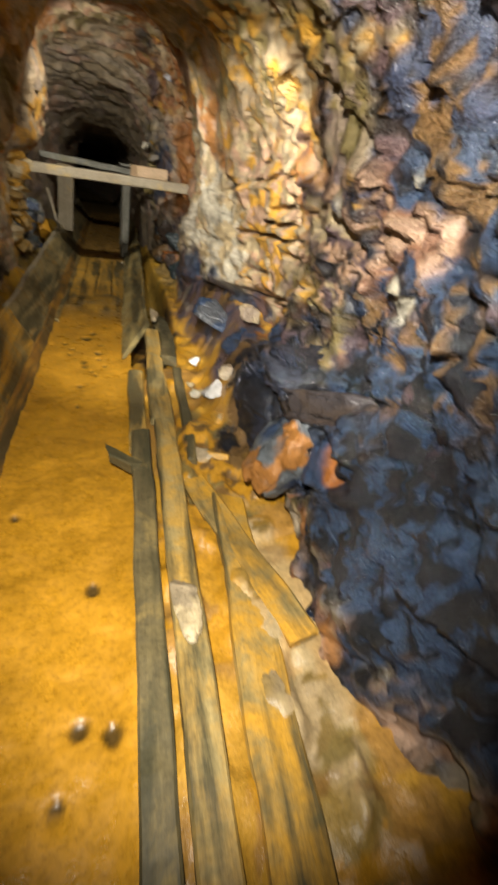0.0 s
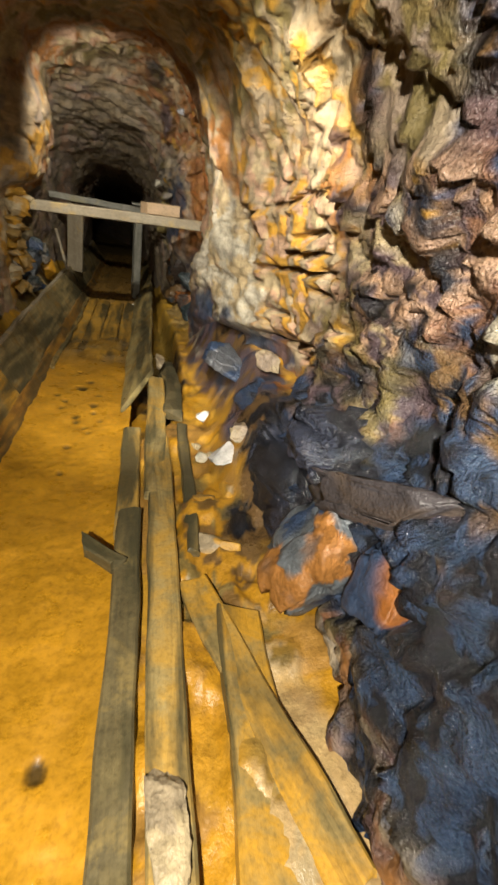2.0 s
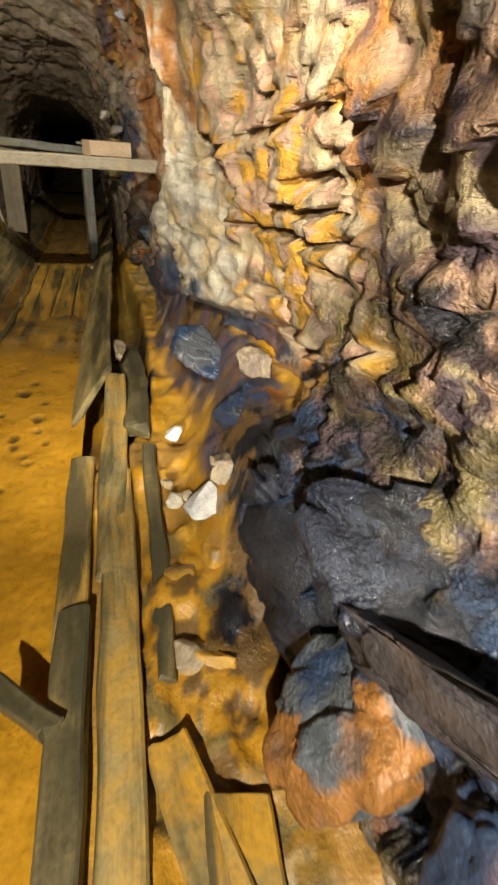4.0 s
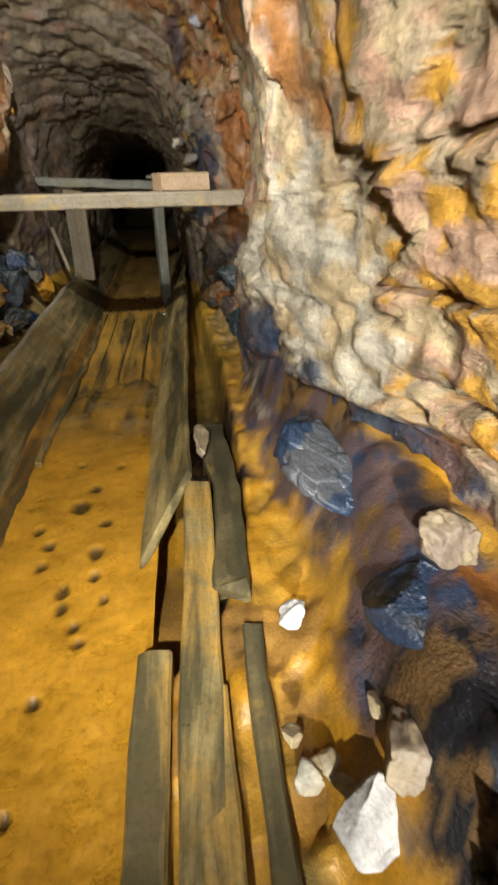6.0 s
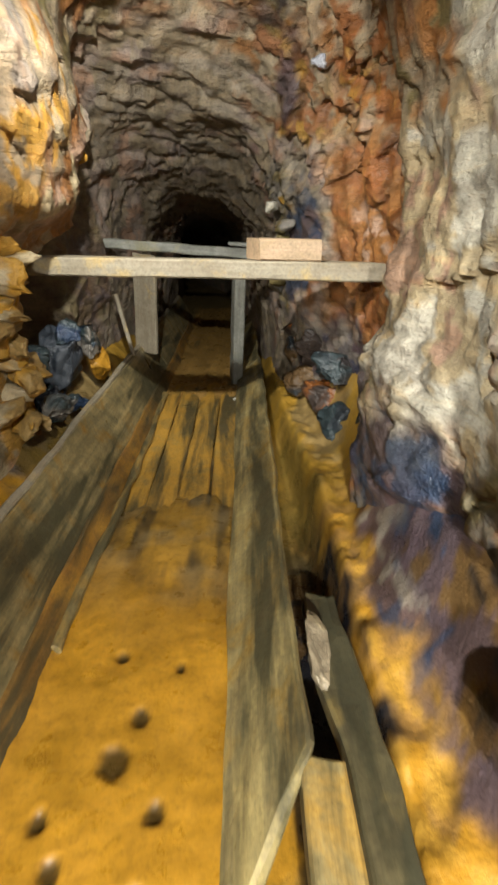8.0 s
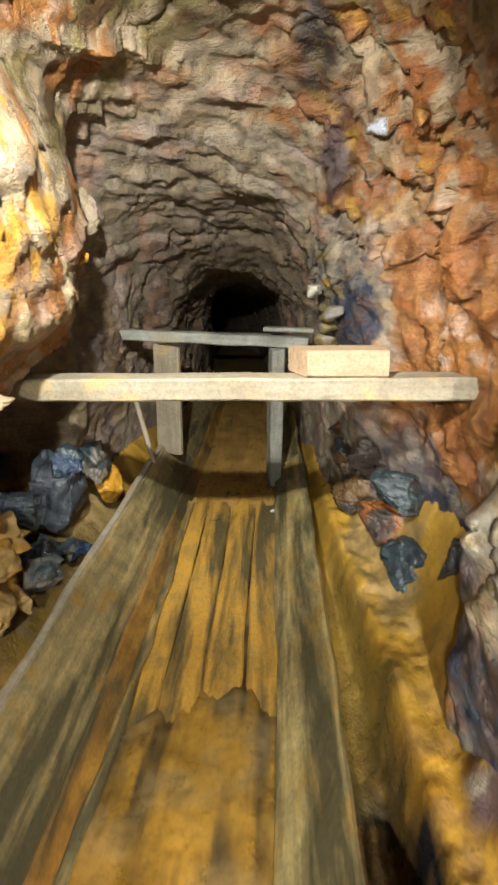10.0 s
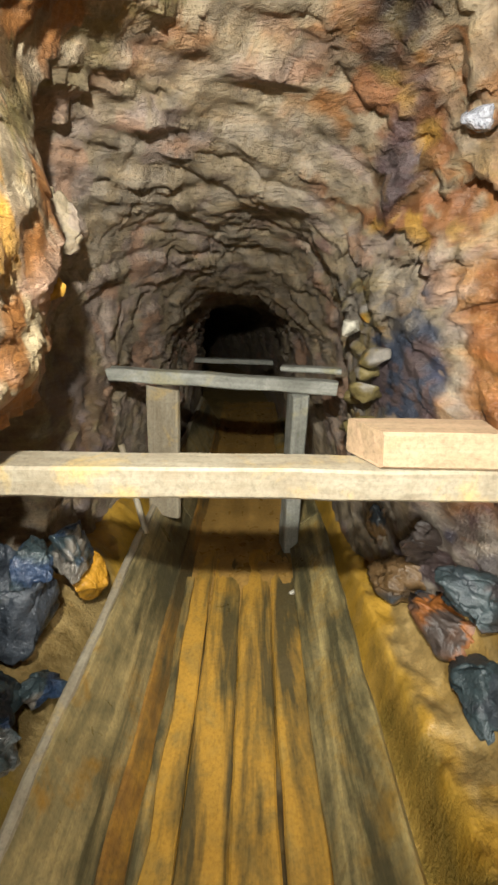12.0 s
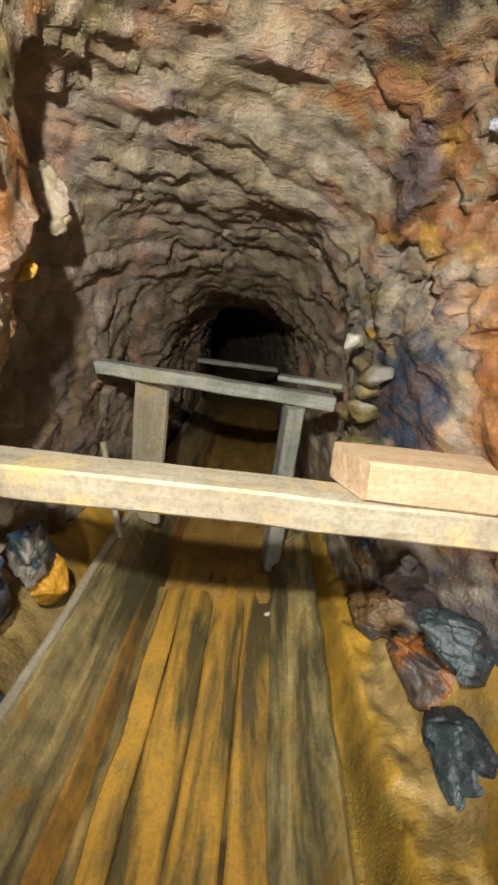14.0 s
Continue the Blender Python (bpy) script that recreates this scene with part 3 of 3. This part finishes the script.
def build_sludge():
    ys = np.concatenate([np.arange(-1.5, 0.4, 0.05), np.arange(0.4, 7.6, 0.0125), np.arange(7.6, 11.5, 0.05)])
    xs = np.linspace(-0.49, 0.22, 64)
    yy, xx = (a.ravel() for a in np.meshgrid(ys, xs, indexing="ij"))
    p = np.stack([xx, yy, np.zeros(len(xx))], 1)
    late = smooth(4.3, 5.0, yy + 0.5 * (fbm(p, 5, 71, 3) - 0.5))
    streak = fbm(p * np.array([1.0, 0.10, 1.0]), 16, 73, 4)
    p[:, 2] += 0.020 * (fbm(p, 6, 75, 4) - 0.5) + late * 0.045 * (streak - 0.5) + 0.006 * (fbm(p, 30, 77, 2) - 0.5)
    p[:, 2] += 0.03 * smooth(-0.38, -0.49, xx) + 0.02 * smooth(0.14, 0.22, xx)
    p[:, 2] -= 0.05 * smooth(4.9, 5.9, yy + 0.9 * (fbm(p, 4, 74, 3) - 0.5)) * smooth(7.1, 6.7, yy)  # worn down to the floor planks
    col = np.array(OCHRE)[None, :] * (0.8 + 0.5 * fbm(p, 4, 79, 3))[:, None]
    k = smooth(0.40, 0.62, streak)[:, None]
    k2 = smooth(0.5, 0.7, fbm(p, 6, 81, 4))[:, None]
    brown = np.array((0.09, 0.062, 0.025)) * (1 - k) + np.array((0.44, 0.245, 0.035)) * k
    brown = brown * (1 - 0.6 * k2) + np.array((0.30, 0.22, 0.10)) * 0.6 * k2
    clean = smooth(6.4, 6.9, yy + 0.4 * (fbm(p, 5, 85, 3) - 0.5))[:, None]
    brown = brown * (1 - clean) + np.array((0.46, 0.27, 0.07)) * (0.75 + 0.5 * streak[:, None]) * clean
    col = col * (1 - late[:, None]) + brown * late[:, None]
    hole = np.zeros(len(xx))
    for x, y, r in PITS:
        d = np.hypot(xx - x, (yy - y) * 0.85) / r + 0.5 * (fbm(p, 40, 83, 2) - 0.5)
        hole = np.maximum(hole, smooth(1.25, 0.6, d))
    p[:, 2] -= 0.018 * hole
    col = col * (1 - 0.9 * hole[:, None]) + np.array((0.05, 0.035, 0.012)) * 0.9 * hole[:, None]
    tint = np.concatenate([col * ALBEDO_SCALE, (0.12 + 0.5 * smooth(0.55, 0.72, fbm(p, 20, 87, 2)))[:, None]], 1)
    n = len(xs)
    r, c = np.meshgrid(np.arange(len(ys) - 1), np.arange(n - 1), indexing="ij")
    i = (r * n + c).ravel()
    ob = sheet("flume_floor", p, np.stack([i, i + 1, i + n + 1, i + n], 1).tolist(), SLUDGE, tint)
    tagged(ob, "wet orange ochre sludge with dark drip pits in the flume", "floor", kind="structure")


build_sludge()


def board_mesh(length, width, thick, seed, worn=0.006, ragged=0.02, skew=0.0):
    """A weathered plank along x, centred on y, its foot at z 0: bevelled, warped, with ragged ends."""
    n = max(6, int(length / 0.05))
    b = min(0.3 * thick, 0.008)
    ring = [(-width / 2, b), (-width / 2 + b, 0), (0, 0), (width / 2 - b, 0), (width / 2, b), (width / 2, thick - b), (width / 2 - b, thick),
            (width / 6, thick), (-width / 6, thick), (-width / 2 + b, thick), (-width / 2, thick - b)]
    bm = bmesh.new()
    rows = []
    for k in range(n + 1):
        row = []
        for j, (y, z) in enumerate(ring):
            x0 = skew * (0.5 - y / width)
            x = x0 + (length - x0) * (k / n)
            w = noise.noise_vector(Vector((x * 5, y * 14 + seed, z * 14))) * worn
            g = noise.noise(Vector((x * 1.3, seed * 3.1, 0))) * worn * 2
            pull = ragged * (noise.noise(Vector((y * 30, z * 30, seed + k))) + 0.4) if k in (0, n) else 0
            row.append(bm.verts.new((x + (pull if k == 0 else -pull), y + w.y + g, z + w.z * 0.8)))
        rows.append(row)
    m = len(ring)
    for a, b2 in zip(rows, rows[1:]):
        for j in range(m):
            bm.faces.new((a[j], a[(j + 1) % m], b2[(j + 1) % m], b2[j]))
    bm.faces.new(rows[0][::-1])
    bm.faces.new(rows[-1])
    bmesh.ops.recalc_face_normals(bm, faces=bm.faces)
    return bm


def along(a, b, roll=0.0):
    """The pose of a board that runs along its x from a to b; roll tips its face, in degrees."""
    d = Vector(b) - Vector(a)
    m = d.to_track_quat("X", "Z").to_matrix().to_4x4()
    return Matrix.Translation(a) @ m @ pose(0, 0, 0, roll)


def board(name, a, b, width, thick, mat, seed, roll=0.0, parent=None, label="", category="", group="", worn=0.006, ragged=0.02, skew=0.0, kind=""):
    bm = board_mesh((Vector(b) - Vector(a)).length, width, thick, seed, worn, ragged, skew)
    ob = part(name, bm, mat, parent)
    ob.matrix_basis = along(a, b, roll)
    return tagged(ob, label, category, group, kind)


flume = tagged(new("flume"), "long mud-stained wooden flume of sloping boards", "flume")
y0 = -1.4
for k, y1 in enumerate((1.2, 3.55, 7.6, 10.2)):
    board("side_board", (-0.57, y0, 0.155), (-0.57, y1 - 0.004, 0.155), 0.43, 0.035, WOOD_OCHRE if y1 < 4.0 else WOOD_FLUME, 20 + k, 60, flume,
          "tall side board coated with ochre" if y1 < 4.0 else "tall side board stained olive and grey", worn=0.008, ragged=0.003)
    # added pale strip: the lit top edge, put into the wood colour
    board("capping", (-0.672, y0, 0.345), (-0.672, y1 - 0.004, 0.345), 0.035, 0.025, WOOD_BOARD if y1 < 4.0 else WOOD_PALE, 25 + k, 20, flume, "pale strip for the lit top edge", worn=0.008, ragged=0.004)
    y0 = y1
y0 = 3.5
for k, y1 in enumerate((7.5, 10.2)):
    board("side_board", (0.268, y0, 0.075), (0.278, y1 - 0.006, 0.085), 0.27, 0.035, WOOD_RIGHT, 30 + k, -40, flume, "low sloping side board stained ochre",
          worn=0.009, ragged=0.03 if k == 0 else 0.004, skew=0.36 if k == 0 else 0.0)
    y0 = y1
for k in range(4):
    board("floor_plank", (-0.385 + 0.162 * k, 4.1 + 0.11 * (k % 2), -0.062), (-0.385 + 0.162 * k, 7.35, -0.034), 0.155, 0.034, WOOD_FLOOR, 90 + k, 0, flume,
          "wet floor plank streaked black and ochre", worn=0.007, ragged=0.01)
board("base_strip", (-0.478, -1.4, 0.035), (-0.478, 10.0, 0.035), 0.11, 0.03, WOOD_RUST, 37, 58, flume, "low strip stained bright orange", worn=0.01)
board("base_strip", (-0.42, 4.3, 0.005), (-0.44, 7.0, 0.005), 0.04, 0.03, WOOD_BOARD, 36, 15, flume, worn=0.014)

# ---- planks across the tunnel ----
board("crossing_plank", (-1.05, 5.90, 1.066), (1.08, 5.86, 1.028), 0.14, 0.093, WOOD_PALE, 41, 0,
      label="pale weathered plank wedged across the tunnel", category="plank", worn=0.005)
board("timber_block", (0.225, 5.895, 1.139), (0.62, 5.88, 1.132), 0.16, 0.105, WOOD_BLOCK, 42, 0, skew=0.075,
      label="short pale sawn timber block on the crossing plank", category="block", worn=0.004, ragged=0.006)
board("crossing_plank", (-0.86, 7.25, 1.13), (0.40, 7.19, 1.045), 0.10, 0.07, WOOD_GREY, 43, 0,
      label="grey plank across the narrow tunnel on two props", category="plank", worn=0.008)
board("prop_board", (-0.60, 7.27, 0.30), (-0.55, 7.25, 1.09), 0.20, 0.04, WOOD_PALE, 44, 90,
      label="wide pale board standing under the plank", category="prop")
board("prop_post", (0.195, 7.38, 0.0), (0.235, 7.2, 1.06), 0.13, 0.09, WOOD_GREY, 45, 90,
      label="square grey timber post standing in the flume", category="post")
board("leaning_stick", (-0.66, 6.93, 0.33), (-0.80, 7.1, 0.80), 0.045, 0.03, WOOD_PALE, 46, 60,
      label="thin pale stick leaning on the flume", category="stick")
board("short_plank", (0.10, 7.42, 1.14), (0.46, 7.40, 1.12), 0.09, 0.03, WOOD_GREY, 47, 0,
      label="short grey plank lying behind the second plank", category="plank")
board("crossing_plank", (-0.75, 10.0, 0.80), (0.15, 10.0, 0.76), 0.08, 0.05, WOOD_GREY, 48, 0,
      label="far grey plank across the dark tunnel", category="plank")

# ---- loose boards beside the flume ----
board("loose_board", (0.26, -1.2, 0.06), (0.265, 2.2, 0.07), 0.10, 0.06, WOOD_DARK, 51, -6, label="dark wet board along the flume edge", category="board")
board("loose_board", (0.385, -1.2, 0.075), (0.40, 2.9, 0.085), 0.115, 0.055, WOOD_BOARD, 52, 0, label="pale muddy board along the flume", category="board")
board("loose_board", (0.25, 2.05, 0.05), (0.25, 3.05, 0.06), 0.10, 0.06, WOOD_BOARD, 53, 0, label="muddy squared board end beside the flume", category="board")
board("loose_board", (0.375, 2.3, 0.09), (0.385, 3.85, 0.10), 0.115, 0.05, WOOD_BOARD, 54, 2, label="flat muddy board along the flume", category="board")
board("splinter", (0.50, 3.22, 0.085), (0.50, 4.55, -0.02), 0.12, 0.07, WOOD_DARK, 56, 5, label="rotten dark board splinter in the mud", category="board", worn=0.022, ragged=0.06)
board("loose_board", (0.56, -0.6, 0.06), (0.66, 1.6, 0.07), 0.17, 0.04, WOOD_OCHRE, 57, 8, label="broad muddy board half sunk in ochre", category="board", worn=0.012)
board("loose_board", (0.50, 1.75, 0.07), (0.80, 0.75, 0.085), 0.12, 0.04, WOOD_OCHRE, 58, 10, label="ochre-coated board lying askew in the mud", category="board", worn=0.012)
board("loose_board", (0.52, 1.9, 0.07), (0.55, 3.1, 0.08), 0.06, 0.05, WOOD_DARK, 59, 0, label="narrow dark board sunk in the mud", category="board", worn=0.012)

# ---- stones ----


def stone(name, at, size, colours, seed, turn=(0, 0, 0), label="", group="", facets=11, wet=0.2, detail=5, boxy=1.0, rugged=1.0):
    """A broken stone: a ball cut by flat faces, roughened."""
    rnd = np.random.RandomState(seed)
    bm = bmesh.new()
    bmesh.ops.create_icosphere(bm, subdivisions=detail, radius=1.0)
    p = np.array([v.co[:] for v in bm.verts])
    p = np.sign(p) * np.abs(p) ** boxy
    for _ in range(facets):
        n = rnd.normal(size=3)
        n /= np.linalg.norm(n)
        d = rnd.uniform(0.4, 0.78)
        p -= np.maximum(p @ n - d, 0)[:, None] * n * 0.94
    v, edge, tilt = cells(p + seed, 1.9, seed, True)
    p *= 1.0 + rugged * (0.10 * (fbm(p + seed, 2.2, seed, 4) - 0.5) + 0.16 * tilt + 0.07 * (v - 0.5) - 0.05 * smooth(0.08, 0.0, edge))[:, None]
    p *= np.array(size) / np.abs(p).max(0)
    p += 0.010 * (np.stack([fbm(p + seed, 30, seed + k, 2) for k in range(3)], 1) - 0.5)
    faces = [[v.index for v in f.verts] for f in bm.faces]
    bm.free()
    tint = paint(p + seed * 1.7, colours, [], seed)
    tint[:, 3] = wet
    ob = sheet(name, p, faces, STONE, tint)
    ob.matrix_basis = pose(*at, *turn)
    return tagged(ob, label, "stone" if name != "boulder" else "boulder", group)


stone("boulder", (0.93, 1.52, 0.42), (0.19, 0.25, 0.26), (BLUE, (0.15, 0.17, 0.18), BLUE, (0.13, 0.15, 0.17), ORANGE), 3, (10, 10, 20), "blue-grey wet boulder crusted with ochre", facets=10, wet=0.5, rugged=2.0, boxy=0.8)
stone("boulder", (0.98, 1.38, 0.69), (0.33, 0.10, 0.075), ((0.06, 0.045, 0.04), (0.10, 0.075, 0.06), (0.05, 0.045, 0.05)), 4, (20, 20, 113), "reddish-grey slab of rock leaning on a boulder", wet=0.5, facets=5, boxy=0.3, rugged=1.3)
stone("boulder", (1.02, 2.15, 0.32), (0.26, 0.40, 0.34), (BLACK, BLACK, (0.028, 0.034, 0.055), BLACK, BLACK), 23, (0, 10, 10), "black wet boulder at the wall foot", wet=0.9, detail=6, rugged=2.4)
stone("boulder", (1.05, 1.75, 0.62), (0.22, 0.30, 0.20), (BLACK, (0.028, 0.034, 0.055), BLACK), 24, (0, 30, 40), "glistening black boulder against the wall", wet=0.9, rugged=2.2)
stone("stone", (1.01, 1.2, 0.48), (0.11, 0.17, 0.13), (BROWN, ORANGE, RUST, BLUE), 5, (0, 20, 10), "brown and orange stone under the slab", wet=0.3, facets=7, boxy=0.6)
stone("stone", (0.715, 2.50, 0.235), (0.075, 0.065, 0.022), (WHITE, (0.78, 0.77, 0.75)), 6, (24, -16, 20), "bright white flat angular stone on ochre mud", facets=3, wet=0.0, boxy=0.3, rugged=0.3)
stone("stone", (0.83, 2.60, 0.30), (0.11, 0.09, 0.07), (BEIGE, TAUPE, CREAM), 7, (0, 15, 60), "buff angular stone on the bank", wet=0.1)
stone("stone", (0.97, 2.86, 0.62), (0.07, 0.08, 0.06), (CREAM, BEIGE, TAUPE), 8, (20, 0, 40), "cream broken stone in the wall foot", wet=0.0)
stone("boulder", (0.88, 3.58, 0.37), (0.18, 0.30, 0.10), (BLUE, PURPLE, (0.13, 0.14, 0.16), BLUE), 9, (0, 24, 0), "blue-grey rock with ochre crust in the bank", facets=9, wet=0.4, detail=6, rugged=1.1)
stone("boulder", (0.95, 2.84, 0.42), (0.12, 0.20, 0.11), (BLUE, BLACK, BLUE), 10, (0, -10, 30), "dark blue-grey rock in the bank", facets=8, wet=0.6)
stone("stone", (0.655, 3.05, 0.20), (0.045, 0.05, 0.03), (WHITE, (0.8, 0.8, 0.78)), 11, (10, 0, 0), "small white stone flake in the mud", facets=7, wet=0.0)
stone("stone", (0.60, 2.72, 0.17), (0.03, 0.035, 0.022), (WHITE, CREAM), 12, (0, 20, 0), "small pale stone flake in the mud", wet=0.0)
stone("stone", (0.425, 4.17, 0.165), (0.045, 0.15, 0.055), (CREAM, BEIGE, CREAM), 13, (0, 0, 6), "long pale smooth stone lying against the flume", facets=5, wet=0.1)
stone("stone", (1.0, 1.52, 1.88), (0.09, 0.09, 0.09), (YELLOW, CREAM), 14, (10, 20, 10), "yellow squared block jutting from the wall", facets=3, wet=0.1, boxy=0.4)
rnd = random.Random(8)
for k in range(16):
    stone("stone", (-0.80 + rnd.uniform(-0.07, 0.05), 5.26 + rnd.uniform(-0.14, 0.14), 0.42 + 0.054 * k), (rnd.uniform(0.06, 0.13), rnd.uniform(0.08, 0.15), rnd.uniform(0.045, 0.09)),
          (YELLOW, CREAM, YELLOW, (0.46, 0.30, 0.10)), 60 + k, (rnd.uniform(-20, 20), rnd.uniform(-20, 20), rnd.uniform(0, 180)),
          "yellow stone in a rough dry pillar", "stacked yellow stones", wet=0.1, detail=4, rugged=2.2, boxy=0.7)
stone("boulder", (-0.90, 5.30, 1.62), (0.22, 0.30, 0.26), (YELLOW, CREAM, GREY), 15, (10, 10, 0), "yellow-streaked rock overhanging the flume", wet=0.1, rugged=2.2, detail=6, boxy=0.75)
stone("stone", (-0.70, 6.06, 1.62), (0.09, 0.10, 0.10), (YELLOW, CREAM, YELLOW, BEIGE), 190, (10, 20, 40), "yellow knob of rock at the edge of a recess", wet=0.1, rugged=2.0, boxy=0.8)
stone("stone", (-0.79, 6.47, 1.83), (0.12, 0.12, 0.14), (GREY, BEIGE, TAUPE), 16, (0, 0, 20), "round grey stone lodged in a crack", facets=9, wet=0.0, rugged=1.8)
stone("boulder", (-0.86, 6.05, 0.55), (0.14, 0.20, 0.20), ((0.045, 0.066, 0.072), BLACK, (0.05, 0.06, 0.075)), 17, (10, 0, 10), "blue-grey wet rock beside the flume", wet=0.5, rugged=2.2, boxy=0.75)
stone("boulder", (-0.90, 5.75, 0.40), (0.14, 0.18, 0.16), ((0.04, 0.05, 0.07), BLACK, (0.045, 0.066, 0.072)), 18, (0, 10, 40), "dark blue rock beside the flume", wet=0.6, rugged=2.2, boxy=0.75)
stone("stone", (-0.76, 6.35, 0.45), (0.08, 0.12, 0.13), (YELLOW, OCHRE), 19, (0, 0, 10), "yellow crusted stone beside the flume", wet=0.2)
stone("stone", (0.42, 7.0, 1.42), (0.05, 0.05, 0.05), (CREAM, WHITE), 21, (0, 0, 10), "small pale stone on a ledge", wet=0.0, detail=3)
stone("stone", (0.14, 6.87, 0.01), (0.025, 0.022, 0.015), (CREAM, WHITE), 22, (0, 0, 10), "small pale pebble on the flume floor", wet=0.1, detail=3)

for k in range(9):
    stone("stone", (0.50 + rnd.uniform(-0.04, 0.05), 7.02 + rnd.uniform(-0.15, 0.25), 0.85 + 0.09 * k), (0.08, 0.09, 0.06), (YELLOW, OLIVE, GREY, OLIVE), 80 + k,
          (rnd.uniform(-20, 20), rnd.uniform(-20, 20), rnd.uniform(0, 180)), "small yellow-grey stone packed beside the plank", "packed stones by the plank", wet=0.1, detail=3)
for k in range(5):
    x, y = rnd.uniform(0.56, 0.84), rnd.uniform(2.55, 2.78)
    stone("stone", (x, y, 0.11 + 0.44 * float(smooth(0.68, 0.99, x)) + 0.03), (rnd.uniform(0.02, 0.045), rnd.uniform(0.02, 0.04), 0.018), (WHITE, CREAM, WHITE), 100 + k,
          (rnd.uniform(-25, 25), rnd.uniform(-25, 25), rnd.uniform(0, 180)), "white angular stone chip in the ochre mud", "white stone chips", wet=0.0, detail=3)
for k, (x, y, z, a, b, c) in enumerate([(0.62, 2.27, 0.10, 0.08, 0.09, 0.05), (0.74, 2.33, 0.13, 0.07, 0.08, 0.06), (0.63, 1.95, 0.09, 0.07, 0.10, 0.05), (-0.80, 2.75, 0.42, 0.12, 0.2, 0.14)]):
    stone("stone", (x, y, z), (a, b, c), (OCHRE, BEIGE, YELLOW), 120 + k, (0, 8, 30 * k), "buff rounded stone in the mud", wet=0.2, detail=4)
board("stub", (0.05, 1.98, 0.10), (0.24, 1.80, 0.10), 0.07, 0.06, WOOD_DARK, 61, 10, label="dark broken timber stub at the flume edge", category="timber", worn=0.015, ragged=0.04, skew=0.08)
stone("stone", (0.385, 0.93, 0.145), (0.05, 0.17, 0.035), (WHITE, CREAM, BEIGE), 131, (0, 0, 3), "whitish crusted lump on a muddy board", wet=0.3)
TEAL = (0.045, 0.066, 0.072)
for k, (x, y, z, a, b, c) in enumerate([(-0.80, 6.30, 0.62, 0.10, 0.13, 0.11), (-0.84, 6.0, 0.72, 0.10, 0.10, 0.09), (-0.80, 5.55, 0.42, 0.11, 0.12, 0.10), (-0.88, 5.6, 0.66, 0.10, 0.12, 0.09), (-0.78, 5.85, 0.36, 0.07, 0.09, 0.07)]):
    stone("stone", (x, y, z), (a, b, c), (TEAL, BLUE, TEAL, GREY), 140 + k, (5 * k, 8, 37 * k), "blue-green wet stone heaped beside the flume", "blue-green stones", wet=0.6, detail=5, rugged=2.2, boxy=0.7)
for k, (x, y, z, a, b, c) in enumerate([(0.72, 6.05, 0.26, 0.14, 0.17, 0.16), (0.65, 6.35, 0.28, 0.13, 0.16, 0.15), (0.60, 6.65, 0.30, 0.12, 0.15, 0.16), (0.74, 6.2, 0.50, 0.13, 0.15, 0.14),
                                            (0.64, 6.55, 0.55, 0.12, 0.16, 0.14), (0.56, 6.95, 0.40, 0.11, 0.14, 0.18), (0.86, 5.8, 0.34, 0.15, 0.16, 0.16), (0.57, 6.9, 0.70, 0.11, 0.14, 0.14)]):
    stone("boulder", (x + 0.11, y, z - 0.07), (a, 1.5 * b, 0.85 * c), (((0.04, 0.05, 0.06), TEAL, (0.06, 0.05, 0.05)), (BROWN, RUST, (0.08, 0.06, 0.05)), (TEAL, (0.04, 0.05, 0.06), BROWN))[k % 3], 160 + k, (7 * k, 10, 31 * k),
          ("blue-grey rock at the foot of the wall", "rusty brown rock at the foot of the wall", "blue-green rock at the foot of the wall")[k % 3], "rocks at the wall foot", wet=0.4, detail=5, rugged=2.2, boxy=0.7, facets=8)
# the glint on this wet stone is put into its pale bluish colour
stone("stone", (0.62, 6.2, 2.08), (0.05, 0.06, 0.04), ((0.55, 0.6, 0.75), (0.6, 0.62, 0.7)), 180, (0, 0, 20), "small wet stone high in the wall, its glint coloured in pale blue", wet=0.9, detail=3)
